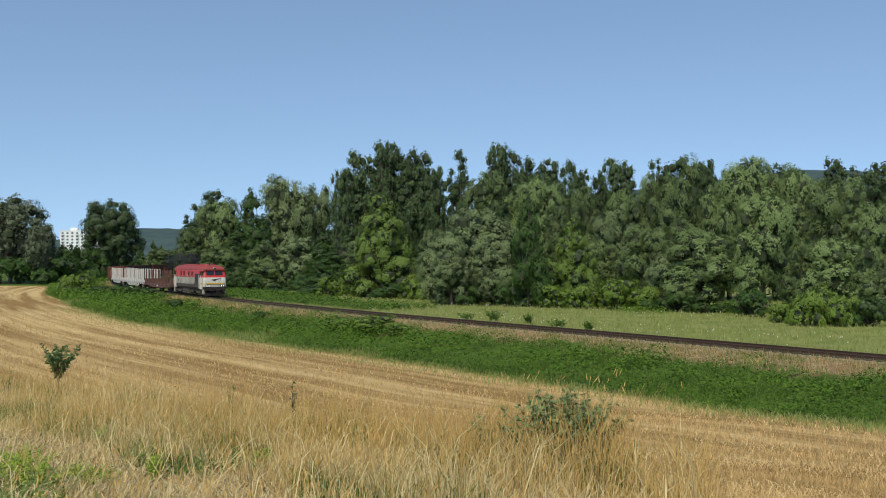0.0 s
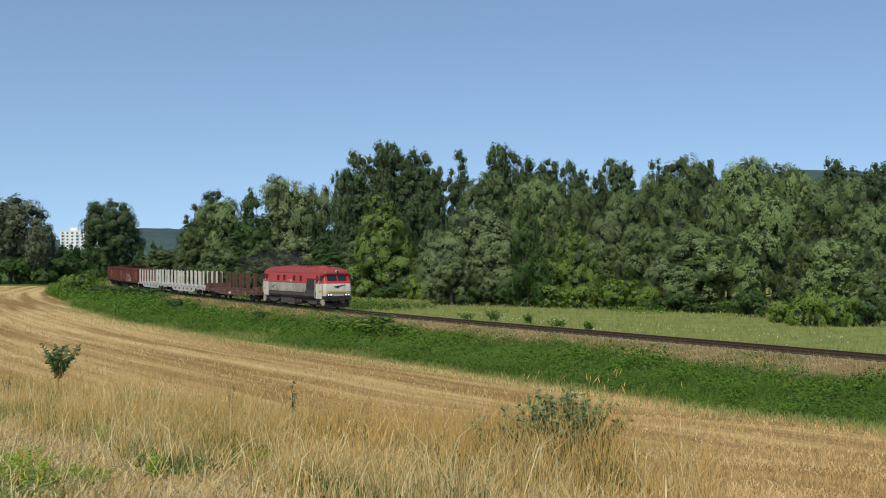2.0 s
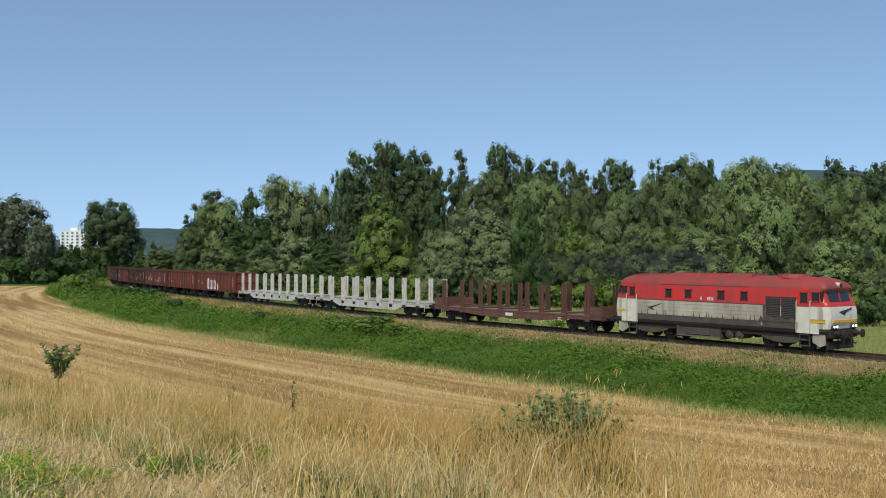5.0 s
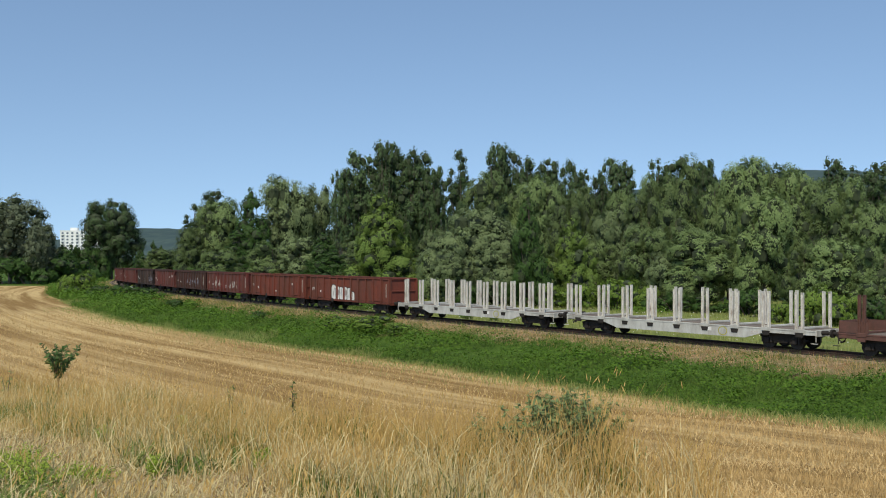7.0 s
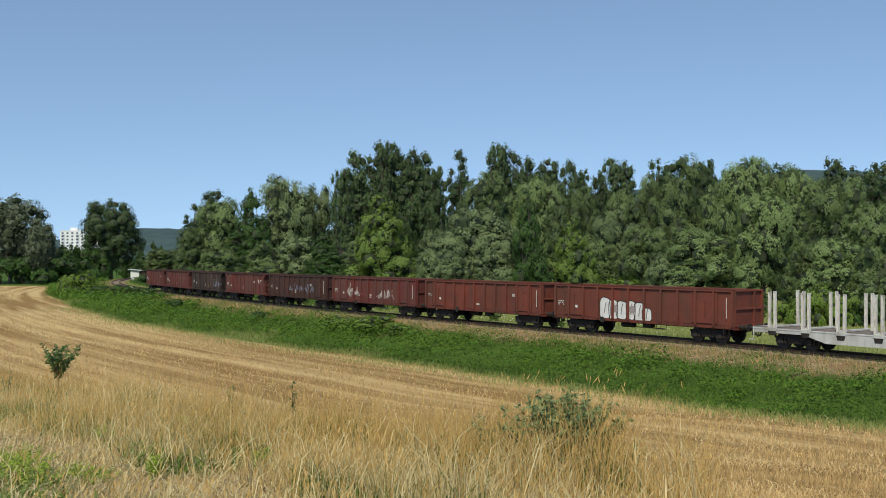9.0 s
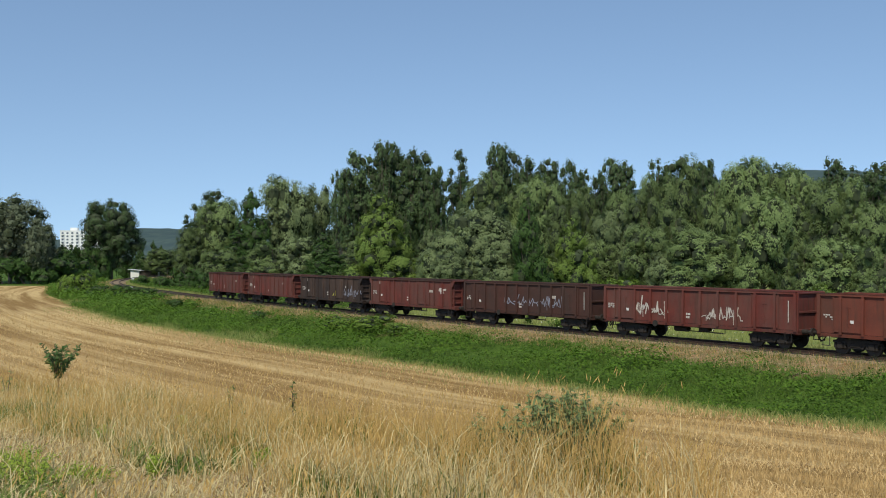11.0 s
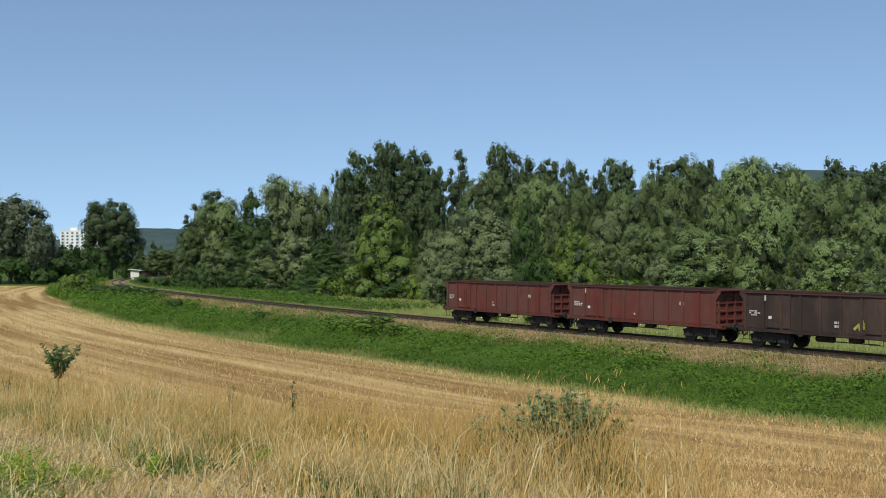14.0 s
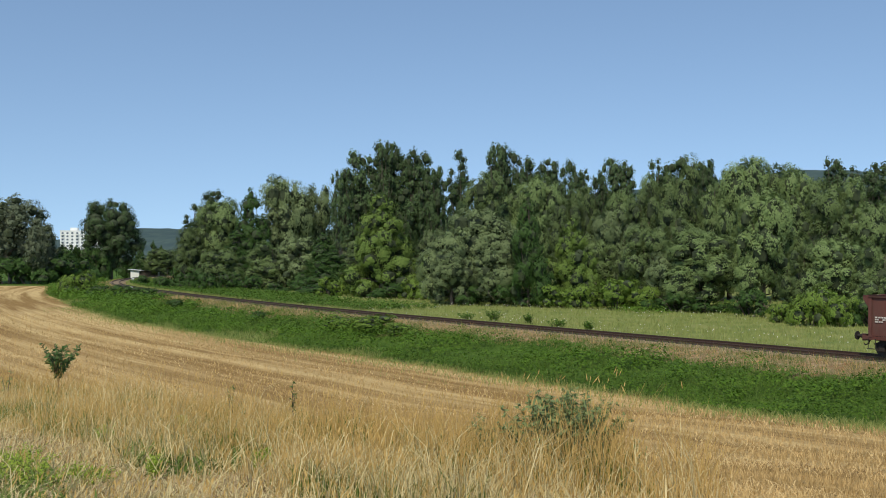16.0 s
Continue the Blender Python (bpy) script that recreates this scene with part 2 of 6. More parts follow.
def ground_material():
    m, nt, b = fresh("ground")

    def attr(n):
        a = nt.nodes.new("ShaderNodeAttribute")
        a.attribute_name = n
        return a.outputs["Fac"]
    pos = nt.nodes.new("ShaderNodeNewGeometry").outputs["Position"]
    # weeds and grass under the blades
    g1 = noise_of(nt, 0.35, 5.0, pos)
    g2 = noise_of(nt, 5.0, 5.0, pos)
    green = mixed(nt, ramp(nt, g1, 0.35, 0.65), (0.065, 0.125, 0.016), (0.105, 0.170, 0.028))
    green = mixed(nt, ramp(nt, g2, 0.3, 0.75), green, mixed(nt, 0.75, green, (0.35, 0.40, 0.35), "MULTIPLY"))
    lea = mixed(nt, ramp(nt, g1, 0.35, 0.65), (0.165, 0.215, 0.058), (0.270, 0.280, 0.098))
    lea = mixed(nt, ramp(nt, g2, 0.3, 0.7), lea, mixed(nt, 0.5, lea, (0.6, 0.62, 0.45), "MULTIPLY"))
    # stubble: swaths along the line, pale straw between
    comb = nt.nodes.new("ShaderNodeCombineXYZ")
    nt.links.new(attr("across"), comb.inputs[0])
    nt.links.new(attr("along"), comb.inputs[1])
    mp = nt.nodes.new("ShaderNodeMapping")
    mp.inputs["Scale"].default_value = (1.0, 0.035, 1.0)
    nt.links.new(comb.outputs[0], mp.inputs[0])
    row = noise_of(nt, 0.55, 4.0, mp.outputs[0])
    row2 = noise_of(nt, 3.0, 3.0, mp.outputs[0])
    tuft = noise_of(nt, 9.0, 5.0, pos)
    straw = mixed(nt, ramp(nt, row, 0.40, 0.60), (0.33, 0.215, 0.085), (0.66, 0.50, 0.245))
    straw = mixed(nt, ramp(nt, row2, 0.35, 0.7), straw, mixed(nt, 0.55, straw, (0.72, 0.62, 0.50), "MULTIPLY"))
    straw = mixed(nt, ramp(nt, tuft, 0.35, 0.7), straw, mixed(nt, 0.7, straw, (0.62, 0.55, 0.45), "MULTIPLY"))
    thatch = mixed(nt, ramp(nt, tuft, 0.3, 0.7), (0.27, 0.195, 0.085), (0.46, 0.345, 0.16))
    soil = mixed(nt, ramp(nt, g2, 0.3, 0.7), (0.19, 0.125, 0.065), (0.31, 0.23, 0.12))
    g3 = noise_of(nt, 0.9, 4.0, pos, 0.7)
    g4 = noise_of(nt, 1.7, 4.0, pos, 0.7)
    soil = mixed(nt, ramp(nt, g3, 0.50, 0.62), soil, (0.40, 0.30, 0.18))
    soil = mixed(nt, ramp(nt, g4, 0.52, 0.66), soil, (0.26, 0.13, 0.060))
    soil = mixed(nt, ramp(nt, g1, 0.45, 0.6), soil, mixed(nt, 0.6, soil, (0.10, 0.13, 0.035)))
    col = mixed(nt, attr("meadow"), green, lea)
    col = mixed(nt, attr("shoulder"), col, soil)
    col = mixed(nt, attr("stubble"), col, straw)
    col = mixed(nt, attr("dry"), col, thatch)
    nt.links.new(col, b.inputs["Base Color"])
    b.inputs["Roughness"].default_value = 0.95
    b.inputs["Specular IOR Level"].default_value = 0.1
    bumped(nt, b, tuft, 0.9, 0.12)
    return m


ground = new("ground", gme)
gme.materials.append(ground_material())
tagged(ground, "stubble field, green bank and meadow in one sheet", "ground", kind="structure")
del gx, gy


# ---- the railway: ballast, sleepers, rails ----
def swept(name, profile, s0, s1, step, mat, parent=None):
    """Pushes a (offset, height over rail) profile along the line."""
    ss = np.arange(s0, s1, step)
    x, y, z, h = (np.interp(ss, TS, a) for a in (TX, TY, TZ, TH))
    k = len(profile)
    vs = []
    for o, dz in profile:
        vs.append(np.stack([x - np.sin(h) * o, y + np.cos(h) * o, z + dz], -1))
    vs = np.stack(vs, 1).reshape(-1, 3)
    fs = []
    for i in range(len(ss) - 1):
        for j in range(k):
            a, b2 = i * k + j, i * k + (j + 1) % k
            fs.append((a, b2, b2 + k, a + k))
    ob = new(name, mesh_of(name, vs, fs, mat))
    ob.parent = parent
    return ob


m_ballast = surface("ballast stone", (0.23, 0.165, 0.095), (0.33, 0.25, 0.15), 6.0, 0.95, bump=0.8, fine=14.0, grime=(0.12, 0.085, 0.05), grime_amount=0.5)
m_rail = surface("rail steel", (0.075, 0.042, 0.03), (0.11, 0.065, 0.045), 8.0, 0.55, 0.4)
m_sleeper = surface("sleeper wood", (0.050, 0.040, 0.032), (0.085, 0.068, 0.054), 4.0, 0.9, bump=0.5)
ballast = swept("ballast", [(-1.85, -0.50), (-1.4, -0.21), (1.4, -0.21), (1.85, -0.50)], -255, 415, 1.0, m_ballast)
tagged(ballast, "brown weathered stone ballast bed under the rails", "ballast", kind="structure")
railway = new("railway_track")
tagged(railway, "single railway track with rusty rails on dark sleepers", "railway track", kind="structure")
rail_prof = [(-0.075, -0.172), (0.075, -0.172), (0.075, -0.155), (0.012, -0.14), (0.012, -0.045), (0.036, -0.035), (0.036, 0.0), (-0.036, 0.0), (-0.036, -0.035), (-0.012, -0.045), (-0.012, -0.14), (-0.075, -0.155)]
for side in (-0.7535, 0.7535):
    swept("rail", [(side + a, b) for a, b in rail_prof], -255, 415, 1.5, m_rail, railway)


# ---- trees ----
m_bark = surface("bark", (0.10, 0.075, 0.055), (0.17, 0.14, 0.11), 3.0, 0.95, bump=0.9, fine=9.0, stretch=(1, 1, 0.2))
m_bark_pale = surface("pale bark", (0.22, 0.19, 0.15), (0.33, 0.30, 0.25), 3.0, 0.95, bump=0.9, fine=9.0, stretch=(1, 1, 0.2))
m_willow = foliage("willow leaves", (0.120, 0.176, 0.058), (0.196, 0.262, 0.100), spread=0.7, tone=(0.68, 1.25), translucent=0.15)
m_silver = foliage("silver willow leaves", (0.126, 0.172, 0.070), (0.200, 0.250, 0.114), spread=0.7, tone=(0.85, 1.25), translucent=0.15)
m_aspen = foliage("aspen leaves", (0.108, 0.136, 0.078), (0.180, 0.210, 0.130), translucent=0.15)
m_poplar = foliage("poplar leaves", (0.046, 0.082, 0.030), (0.104, 0.158, 0.064), tone=(0.8, 1.2), translucent=0.15)
m_maple = foliage("dark broad leaves", (0.036, 0.076, 0.018), (0.064, 0.120, 0.030), translucent=0.12)
m_bright = foliage("bright leaves", (0.118, 0.188, 0.038), (0.182, 0.256, 0.060), translucent=0.18)
m_yellow = foliage("yellow-green leaves", (0.120, 0.195, 0.030), (0.190, 0.275, 0.054))
# inner crown fill: the shade between leaf tufts is put into its colour
m_shade = surface("inner crown with painted shade", (0.034, 0.050, 0.020), (0.050, 0.068, 0.030), 2.0, 1.0)


def leaves_on(lobes, count, size, rng, tuft=0.32, per=18, tall=1.0, aspect=0.48, droop=0.0, up=0.18, jitter=0.16, low=-0.75):
    """Leaf sprays gathered in small tufts over the outside of a set of lobes (x, y, z, rx, ry, rz)."""
    lob = np.array(lobes)
    n = len(lob) * per
    which = np.repeat(np.arange(len(lob)), per)
    area = lob[:, 3] * lob[:, 5]
    extra = rng.choice(len(lob), n, p=area / area.sum())
    which = np.concatenate([which, extra])
    n = len(which)
    d = rng.normal(size=(n, 3))
    d /= np.linalg.norm(d, axis=1)[:, None]
    tc = lob[which, :3] + d * lob[which, 3:6] * rng.uniform(0.84, 1.02, n)[:, None]
    keep = d[:, 2] > low
    for k in range(len(lob)):
        q = (tc - lob[k, :3]) / lob[k, 3:6]
        keep &= ~((np.einsum("ij,ij->i", q, q) < 0.55) & (which != k))
    tc, d, which = tc[keep], d[keep], which[keep]
    tr = np.clip(tuft * np.sqrt(lob[which, 3] * lob[which, 5]), 0.22, 0.9) * rng.uniform(0.55, 1.35, len(tc))
    on = rng.choice(len(tc), count, p=tr ** 2 / (tr ** 2).sum())
    e = rng.normal(size=(count, 3)) + 0.7 * d[on]
    e /= np.linalg.norm(e, axis=1)[:, None]
    rad = (0.45 + 0.6 * rng.random(count)) * tr[on]
    p = tc[on] + e * rad[:, None] * np.array([1, 1, tall])
    nrm = 0.28 * e + 1.1 * d[on] + rng.normal(0, jitter, (count, 3)) + np.array([0, 0, up])
    nrm /= np.linalg.norm(nrm, axis=1)[:, None]
    t = rng.normal(size=(count, 3)) + np.array([0, 0, -droop])
    t -= nrm * np.einsum("ij,ij->i", t, nrm)[:, None]
    t /= np.linalg.norm(t, axis=1)[:, None]
    w = np.cross(nrm, t)
    sz = size * rng.uniform(0.6, 1.3, count)[:, None]
    return np.stack([p + t * sz, p - t * sz * 0.7 + w * sz * aspect, p - t * sz * 0.7 - w * sz * aspect], 1)


def tube(points, radii, sides=6):
    vs, fs = [], []
    for i, (p, r) in enumerate(zip(points, radii)):
        q = points[min(i + 1, len(points) - 1)] - points[max(i - 1, 0)]
        q = q / (np.linalg.norm(q) + 1e-9)
        a = np.cross(q, (0.3, 0.9, 0.1))
        a /= np.linalg.norm(a) + 1e-9
        b = np.cross(q, a)
        for k in range(sides):
            g = 2 * math.pi * k / sides
            vs.append(p + r * (a * math.cos(g) + b * math.sin(g)))
    for i in range(len(points) - 1):
        for k in range(sides):
            k2 = (k + 1) % sides
            fs.append((i * sides + k, i * sides + k2, (i + 1) * sides + k2, (i + 1) * sides + k))
    return vs, fs


def wood(name, lobes, height, base_r, rng, mat, stems=1, spread=0.6):
    """Tapered trunk or trunks with a limb into every lobe."""
    V, Fc = [], []

    def add(vs, fs):
        o = len(V)
        V.extend(vs)
        Fc.extend([tuple(i + o for i in f) for f in fs])
    fork = height * 0.22
    for k in range(stems):
        off = np.array([rng.normal(0, spread), rng.normal(0, spread), 0]) if stems > 1 else np.zeros(3)
        pts = [off * 0.5 + np.array([0, 0, -0.3]), off + np.array([0, 0, fork]), off * 1.6 + np.array([rng.normal(0, .3), rng.normal(0, .3), height * 0.55]), off * 2 + np.array([rng.normal(0, .5), rng.normal(0, .5), height * 0.86])]
        add(*tube(pts, [base_r * 1.25, base_r, base_r * 0.55, base_r * 0.12], 8))
    for lb in lobes:
        c = np.array(lb[:3])
        z0 = min(max(fork * 0.7, c[2] * 0.55), c[2] - 0.1)
        start = np.array([c[0] * 0.12, c[1] * 0.12, z0])
        mid = (start + c) / 2 + np.array([0, 0, -0.05 * height]) * 0.5 + rng.normal(0, 0.25, 3)
        add(*tube([start, mid, c, c + (c - mid) * 0.12], [base_r * 0.26, base_r * 0.17, base_r * 0.10, base_r * 0.03], 5))
    return mesh_of(name, V, Fc, mat, True)


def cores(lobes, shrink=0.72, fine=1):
    """Lumpy fill for each lobe's inner twigs, coloured dark as their shade, so that no sky shows straight through."""
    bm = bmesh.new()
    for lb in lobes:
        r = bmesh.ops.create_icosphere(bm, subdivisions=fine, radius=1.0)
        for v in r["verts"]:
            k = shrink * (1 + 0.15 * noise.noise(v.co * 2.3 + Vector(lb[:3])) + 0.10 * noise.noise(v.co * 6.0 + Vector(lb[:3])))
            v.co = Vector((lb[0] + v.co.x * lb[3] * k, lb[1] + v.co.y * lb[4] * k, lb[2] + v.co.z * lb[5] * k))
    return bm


def fitted(lobes, h, r):
    """Scales a set of lobes so that the crown just fills its height and radius."""
    a = np.array(lobes)
    kr = r / np.quantile(np.hypot(a[:, 0], a[:, 1]) + a[:, 3], 0.93)
    kz = h / (a[:, 2] + a[:, 5]).max()
    a[:, :2] *= kr
    a[:, 2] *= kz
    a[:-1, 3:5] *= kr
    a[:, 5] *= kz
    return [tuple(row) for row in a]


def make_tree(name, lobes, height, leaf_mat, bark, seed, count, size, label, base_r=0.3, stems=1, core=0.66, fine=1, **kw):
    rng = np.random.default_rng(seed)
    t = new(name)
    tagged(t, label, "tree" if "shrub" not in name else "shrub")
    shared("trunk", wood("trunk", lobes, height, base_r, rng, bark, stems), t)
    crown = shared("crown", quads_mesh("crown", leaves_on(lobes, count, size, rng, **kw), leaf_mat), t)
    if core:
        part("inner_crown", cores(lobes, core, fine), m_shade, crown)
    return t


def willow_lobes(rng, h=16.0, r=6.5, n=38, low=0.10):
    """Heaped round masses of unlike size, down nearly to the ground."""
    out = []
    for i in range(n):
        g = rng.uniform(low, 0.92)
        ring = r * math.sqrt(max(0.10, 1 - ((g - 0.40) / 0.62) ** 2)) * rng.uniform(0.45, 0.92)
        a = i * 2.4 + rng.uniform(-.6, .6)
        k = rng.uniform(0.19, 0.42) * r
        out.append((ring * math.cos(a), ring * math.sin(a), g * h, k * 1.05, k * 1.05, k * rng.uniform(0.85, 1.2)))
    out.append((0, 0, 0.50 * h, r * 0.58, r * 0.58, h * 0.34))
    return out


def poplar_lobes(rng, h=24.0, r=3.4, n=60):
    """Upright plumes that end in separate tips, ragged at the top."""
    out = []
    for i in range(n):
        g = rng.uniform(0.14, 0.95)
        ring = r * math.sqrt(max(0.16, 1 - ((g - 0.52) / 0.56) ** 2)) * rng.uniform(0.25, 0.95)
        a = i * 2.4 + rng.uniform(-.7, .7)
        k = rng.uniform(0.20, 0.40) * r
        out.append((ring * math.cos(a), ring * math.sin(a), g * h, k, k, k * rng.uniform(0.8, 1.2)))
    out.append((0, 0, 0.46 * h, r * 0.5, r * 0.5, h * 0.34))
    return out


def dome_lobes(rng, h=22.0, r=6.5, n=70):
    """An egg-shaped full crown of upright tips on a short bole."""
    out = []
    for i in range(n):
        c = 1 - 2 * (i + 0.5) / n
        q = math.sqrt(1 - c * c)
        a = i * 2.4 + rng.uniform(-.4, .4)
        f = rng.uniform(0.60, 0.92)
        k = rng.uniform(0.14, 0.25) * r
        out.append((r * f * q * math.cos(a), r * f * q * math.sin(a), h * (0.54 + 0.44 * f * c), k, k, k * rng.uniform(0.75, 1.15)))
    out.append((0, 0, 0.54 * h, r * 0.6, r * 0.6, h * 0.3))
    return out


def cone_lobes(rng, h=18.0, r=8.0, n=48):
    """Broad at the foot, one pointed top."""
    out = []
    for i in range(n):
        g = 0.90 * rng.uniform(0.10, 1.0) ** 1.1
        ring = r * (1.02 - g) * rng.uniform(0.45, 0.92)
        a = i * 2.4 + rng.uniform(-.5, .5)
        k = rng.uniform(0.16, 0.27) * r * (1.25 - 0.7 * g)
        out.append((ring * math.cos(a), ring * math.sin(a), g * h, k * 1.1, k * 1.1, k))
    out.append((0, 0, 0.92 * h, r * 0.11, r * 0.11, h * 0.07))
    out.append((0, 0, 0.38 * h, r * 0.48, r * 0.48, h * 0.3))
    return out


def shrub_lobes(rng, h=3.0, r=2.6, n=12):
    out = []
    for i in range(n):
        g = rng.uniform(0.18, 0.8)
        ring = r * rng.uniform(0.2, 0.8) * (1.1 - 0.6 * g)
        a = i * 2.4 + rng.uniform(-.5, .5)
        k = rng.uniform(0.22, 0.36) * r
        out.append((ring * math.cos(a), ring * math.sin(a), g * h, k, k, k * h / r * 0.8))
    return out


def kinds(name, lobe_fn, mat, bark, n, seed, label, h, r, count, size, **kw):
    made = []
    for i in range(n):
        rng = np.random.default_rng(seed + i)
        made.append((make_tree(name, fitted(lobe_fn(rng, h, r), h, r), h, mat, bark, seed + 50 + i, count, size, label, **kw), h, r))
    return made


KIND = {
    "willow": kinds("willow_tree", willow_lobes, m_willow, m_bark, 4, 100, "large grey-green willow with heaped rounded crown", 16.0, 6.5, 20000, 0.20, droop=0.5, base_r=0.42),
    "silver": kinds("willow_tree", willow_lobes, m_silver, m_bark, 3, 120, "silvery willow with pale rounded leaf masses", 14.0, 6.0, 18000, 0.205, droop=0.5, base_r=0.38),
    "aspen": kinds("aspen_tree", dome_lobes, m_aspen, m_bark_pale, 2, 260, "grey-green aspen with loose airy crown", 22.0, 8.5, 17000, 0.26, tall=1.2, base_r=0.34, core=0.62),
    "poplar": kinds("poplar_tree", poplar_lobes, m_poplar, m_bark, 3, 140, "tall dark green poplar with ragged upright tufts", 28.0, 3.4, 10500, 0.24, tuft=0.36, tall=1.1, jitter=0.36, per=9, droop=-0.1, base_r=0.36, core=0.68),
    "dome": kinds("poplar_tree", dome_lobes, m_poplar, m_bark, 2, 240, "broad dark green poplar with full crown", 28.0, 6.2, 15000, 0.25, tuft=0.36, tall=1.1, jitter=0.36, per=10, droop=-0.1, base_r=0.4, core=0.72),
    "broad": kinds("poplar_tree", dome_lobes, m_poplar, m_bark, 1, 250, "broad round-headed dark poplar beside the railway", 24.5, 9.8, 26000, 0.25, tuft=0.36, per=12, base_r=0.45, core=0.72),
    "maple": kinds("broadleaf_tree", cone_lobes, m_maple, m_bark, 2, 160, "dark green dense broad-leaved tree", 16.0, 6.0, 13000, 0.22, base_r=0.35),
    "cone": kinds("broadleaf_tree", cone_lobes, m_bright, m_bark, 2, 180, "fresh green broad tree with pointed top", 18.0, 8.5, 28000, 0.23, droop=0.3, base_r=0.45, core=0.68),
    "shrub": kinds("wild_shrub", shrub_lobes, m_yellow, m_bark, 2, 200, "yellow-green rounded shrub at the meadow's edge", 3.2, 3.0, 3400, 0.15, base_r=0.07, stems=4, core=0.62),
    "dark_shrub": kinds("wild_shrub", shrub_lobes, m_maple, m_bark, 2, 220, "dark green shrub under the trees", 3.2, 3.0, 2600, 0.16, base_r=0.07, stems=4, core=0.62),
}
USED = {k: 0 for k in KIND}


def plant(kind, x, y, h, r, turn=0.0, group=""):
    """Stands a tree of that kind at x, y with its height and crown radius."""
    made = KIND[kind]
    i = USED[kind]
    USED[kind] += 1
    proto, h0, r0 = made[i % len(made)]
    z = float(ground_z([x], [y])[0])
    m = Matrix.Translation((x, y, z - 0.05)) @ Matrix.Rotation(turn if turn else i * 1.9, 4, "Z") @ Matrix.Diagonal((r / r0, r / r0, h / h0, 1))
    if i < len(made):
        proto.matrix_basis = m
        ob = proto
    else:
        ob = copy_thing(proto, m @ Matrix.Diagonal((1 / proto.scale.x, 1 / proto.scale.y, 1 / proto.scale.z, 1)))
    if group:
        ob["group"] = group
    return ob


# x, y, height, crown radius
ASPENS = [
    (-119.6, 276, 24.6, 11.6), (-135.2, 286, 24.0, 12.9), (-107.1, 266, 16.4, 5.1)]
BROADS = [
    (-99.6, 300, 24.9, 9.8)]
DOMES = [
    (-21.5, 214, 26.3, 3.1), (-17.5, 218, 30.4, 5.7), (-11.5, 216, 31.9, 5.4), (-5.6, 214, 29.9, 5.6), (-1.9, 210, 26.4, 3.8), (12.3, 194, 28.8, 5.0), (19.6, 188, 25.4, 3.8), (24.0, 186, 25.3, 3.4), (30.5, 176, 24.6, 3.8), (40.0, 174, 24.5, 5.1), (44.4, 172, 23.7, 3.3)]
POPLARS = [
    (-60.2, 262, 24.6, 4.4), (-64.2, 258, 20.8, 3.5), (-12.5, 212, 31.7, 2.4), (-6.5, 212, 30.2, 2.4), (3.2, 195, 27.9, 2.9), (10.1, 190, 28.6, 2.1), (16.2, 190, 25.8, 2.8), (26.0, 184, 23.1, 2.1), (27.4, 174, 21.9, 1.6), (32.1, 174, 22.9, 2.0), (36.6, 172, 23.9, 2.1), (45.6, 170, 23.2, 1.9), (58.6, 150, 21.5, 2.4), (60.1, 148, 20.1, 2.5), (63.8, 146, 20.4, 2.8), (60.8, 144, 18.9, 2.4)]
WILLOWS = [
    (-53.8, 240, 21.1, 7.3), (-59.0, 236, 13.9, 5.3), (-35.8, 208, 10.0, 5.9), (6.9, 166, 20.9, 5.8), (16.2, 168, 20.5, 5.7), (18.5, 150, 15.5, 3.6), (36.7, 156, 22.1, 5.3), (29.4, 148, 16.4, 4.4), (26.7, 132, 10.8, 4.2), (45.5, 150, 21.4, 5.8), (40.5, 148, 19.1, 4.0), (52.6, 148, 19.8, 4.5), (31.5, 122, 10.1, 5.2), (37.8, 118, 14.2, 4.5), (32.2, 138, 14.0, 4.2), (46.6, 120, 14.5, 4.9), (50.5, 118, 13.0, 4.1), (42.6, 108, 8.6, 3.8), (45.8, 104, 8.1, 3.4), (40.3, 112, 8.1, 2.8), (-47.7, 214, 8.6, 5.1), (-92.4, 330, 9.6, 7.8), (-73.6, 300, 11.3, 7.5), (55.1, 136, 17.7, 4.6), (21.5, 138, 9.3, 3.6), (50.4, 152, 20.6, 5.3), (44.1, 154, 20.1, 4.9), (55.0, 146, 18.4, 4.6), (33.6, 158, 19.6, 4.1), (23.7, 170, 18.7, 3.8), (11.8, 172, 18.8, 4.9), (-16.0, 196, 10.6, 6.7), (28.6, 160, 17.1, 4.0)]
SILVERS = [
    (-37.6, 240, 26.2, 7.1), (-30.9, 246, 25.3, 6.4), (-30.0, 205, 11.1, 5.3), (5.9, 146, 14.0, 6.3), (1.3, 142, 10.7, 4.7), (7.3, 134, 7.9, 3.6), (1.2, 136, 7.7, 3.5), (23.6, 140, 13.6, 4.3), (-1.3, 166, 11.5, 3.2), (27.8, 124, 7.6, 3.1)]
MAPLES = [
    (-44.5, 232, 22.9, 6.8), (11.1, 130, 15.0, 3.2), (-46.9, 228, 13.7, 7.0), (-24.5, 202, 11.9, 5.9), (-20.4, 186, 8.3, 6.3), (-108.0, 288, 9.5, 4.4), (-104.0, 290, 8.5, 4.1), (-104.6, 345, 12.4, 2.7), (-101.6, 350, 13.3, 3.0), (-99.3, 352, 11.8, 3.0), (17.4, 136, 7.7, 3.1), (-111.3, 292, 11.2, 4.0), (-107.9, 294, 10.9, 3.7)]
CONES = [
    (-10.3, 168, 17.5, 8.0), (17.2, 133, 11.9, 4.2), (-2.4, 160, 7.3, 3.3)]
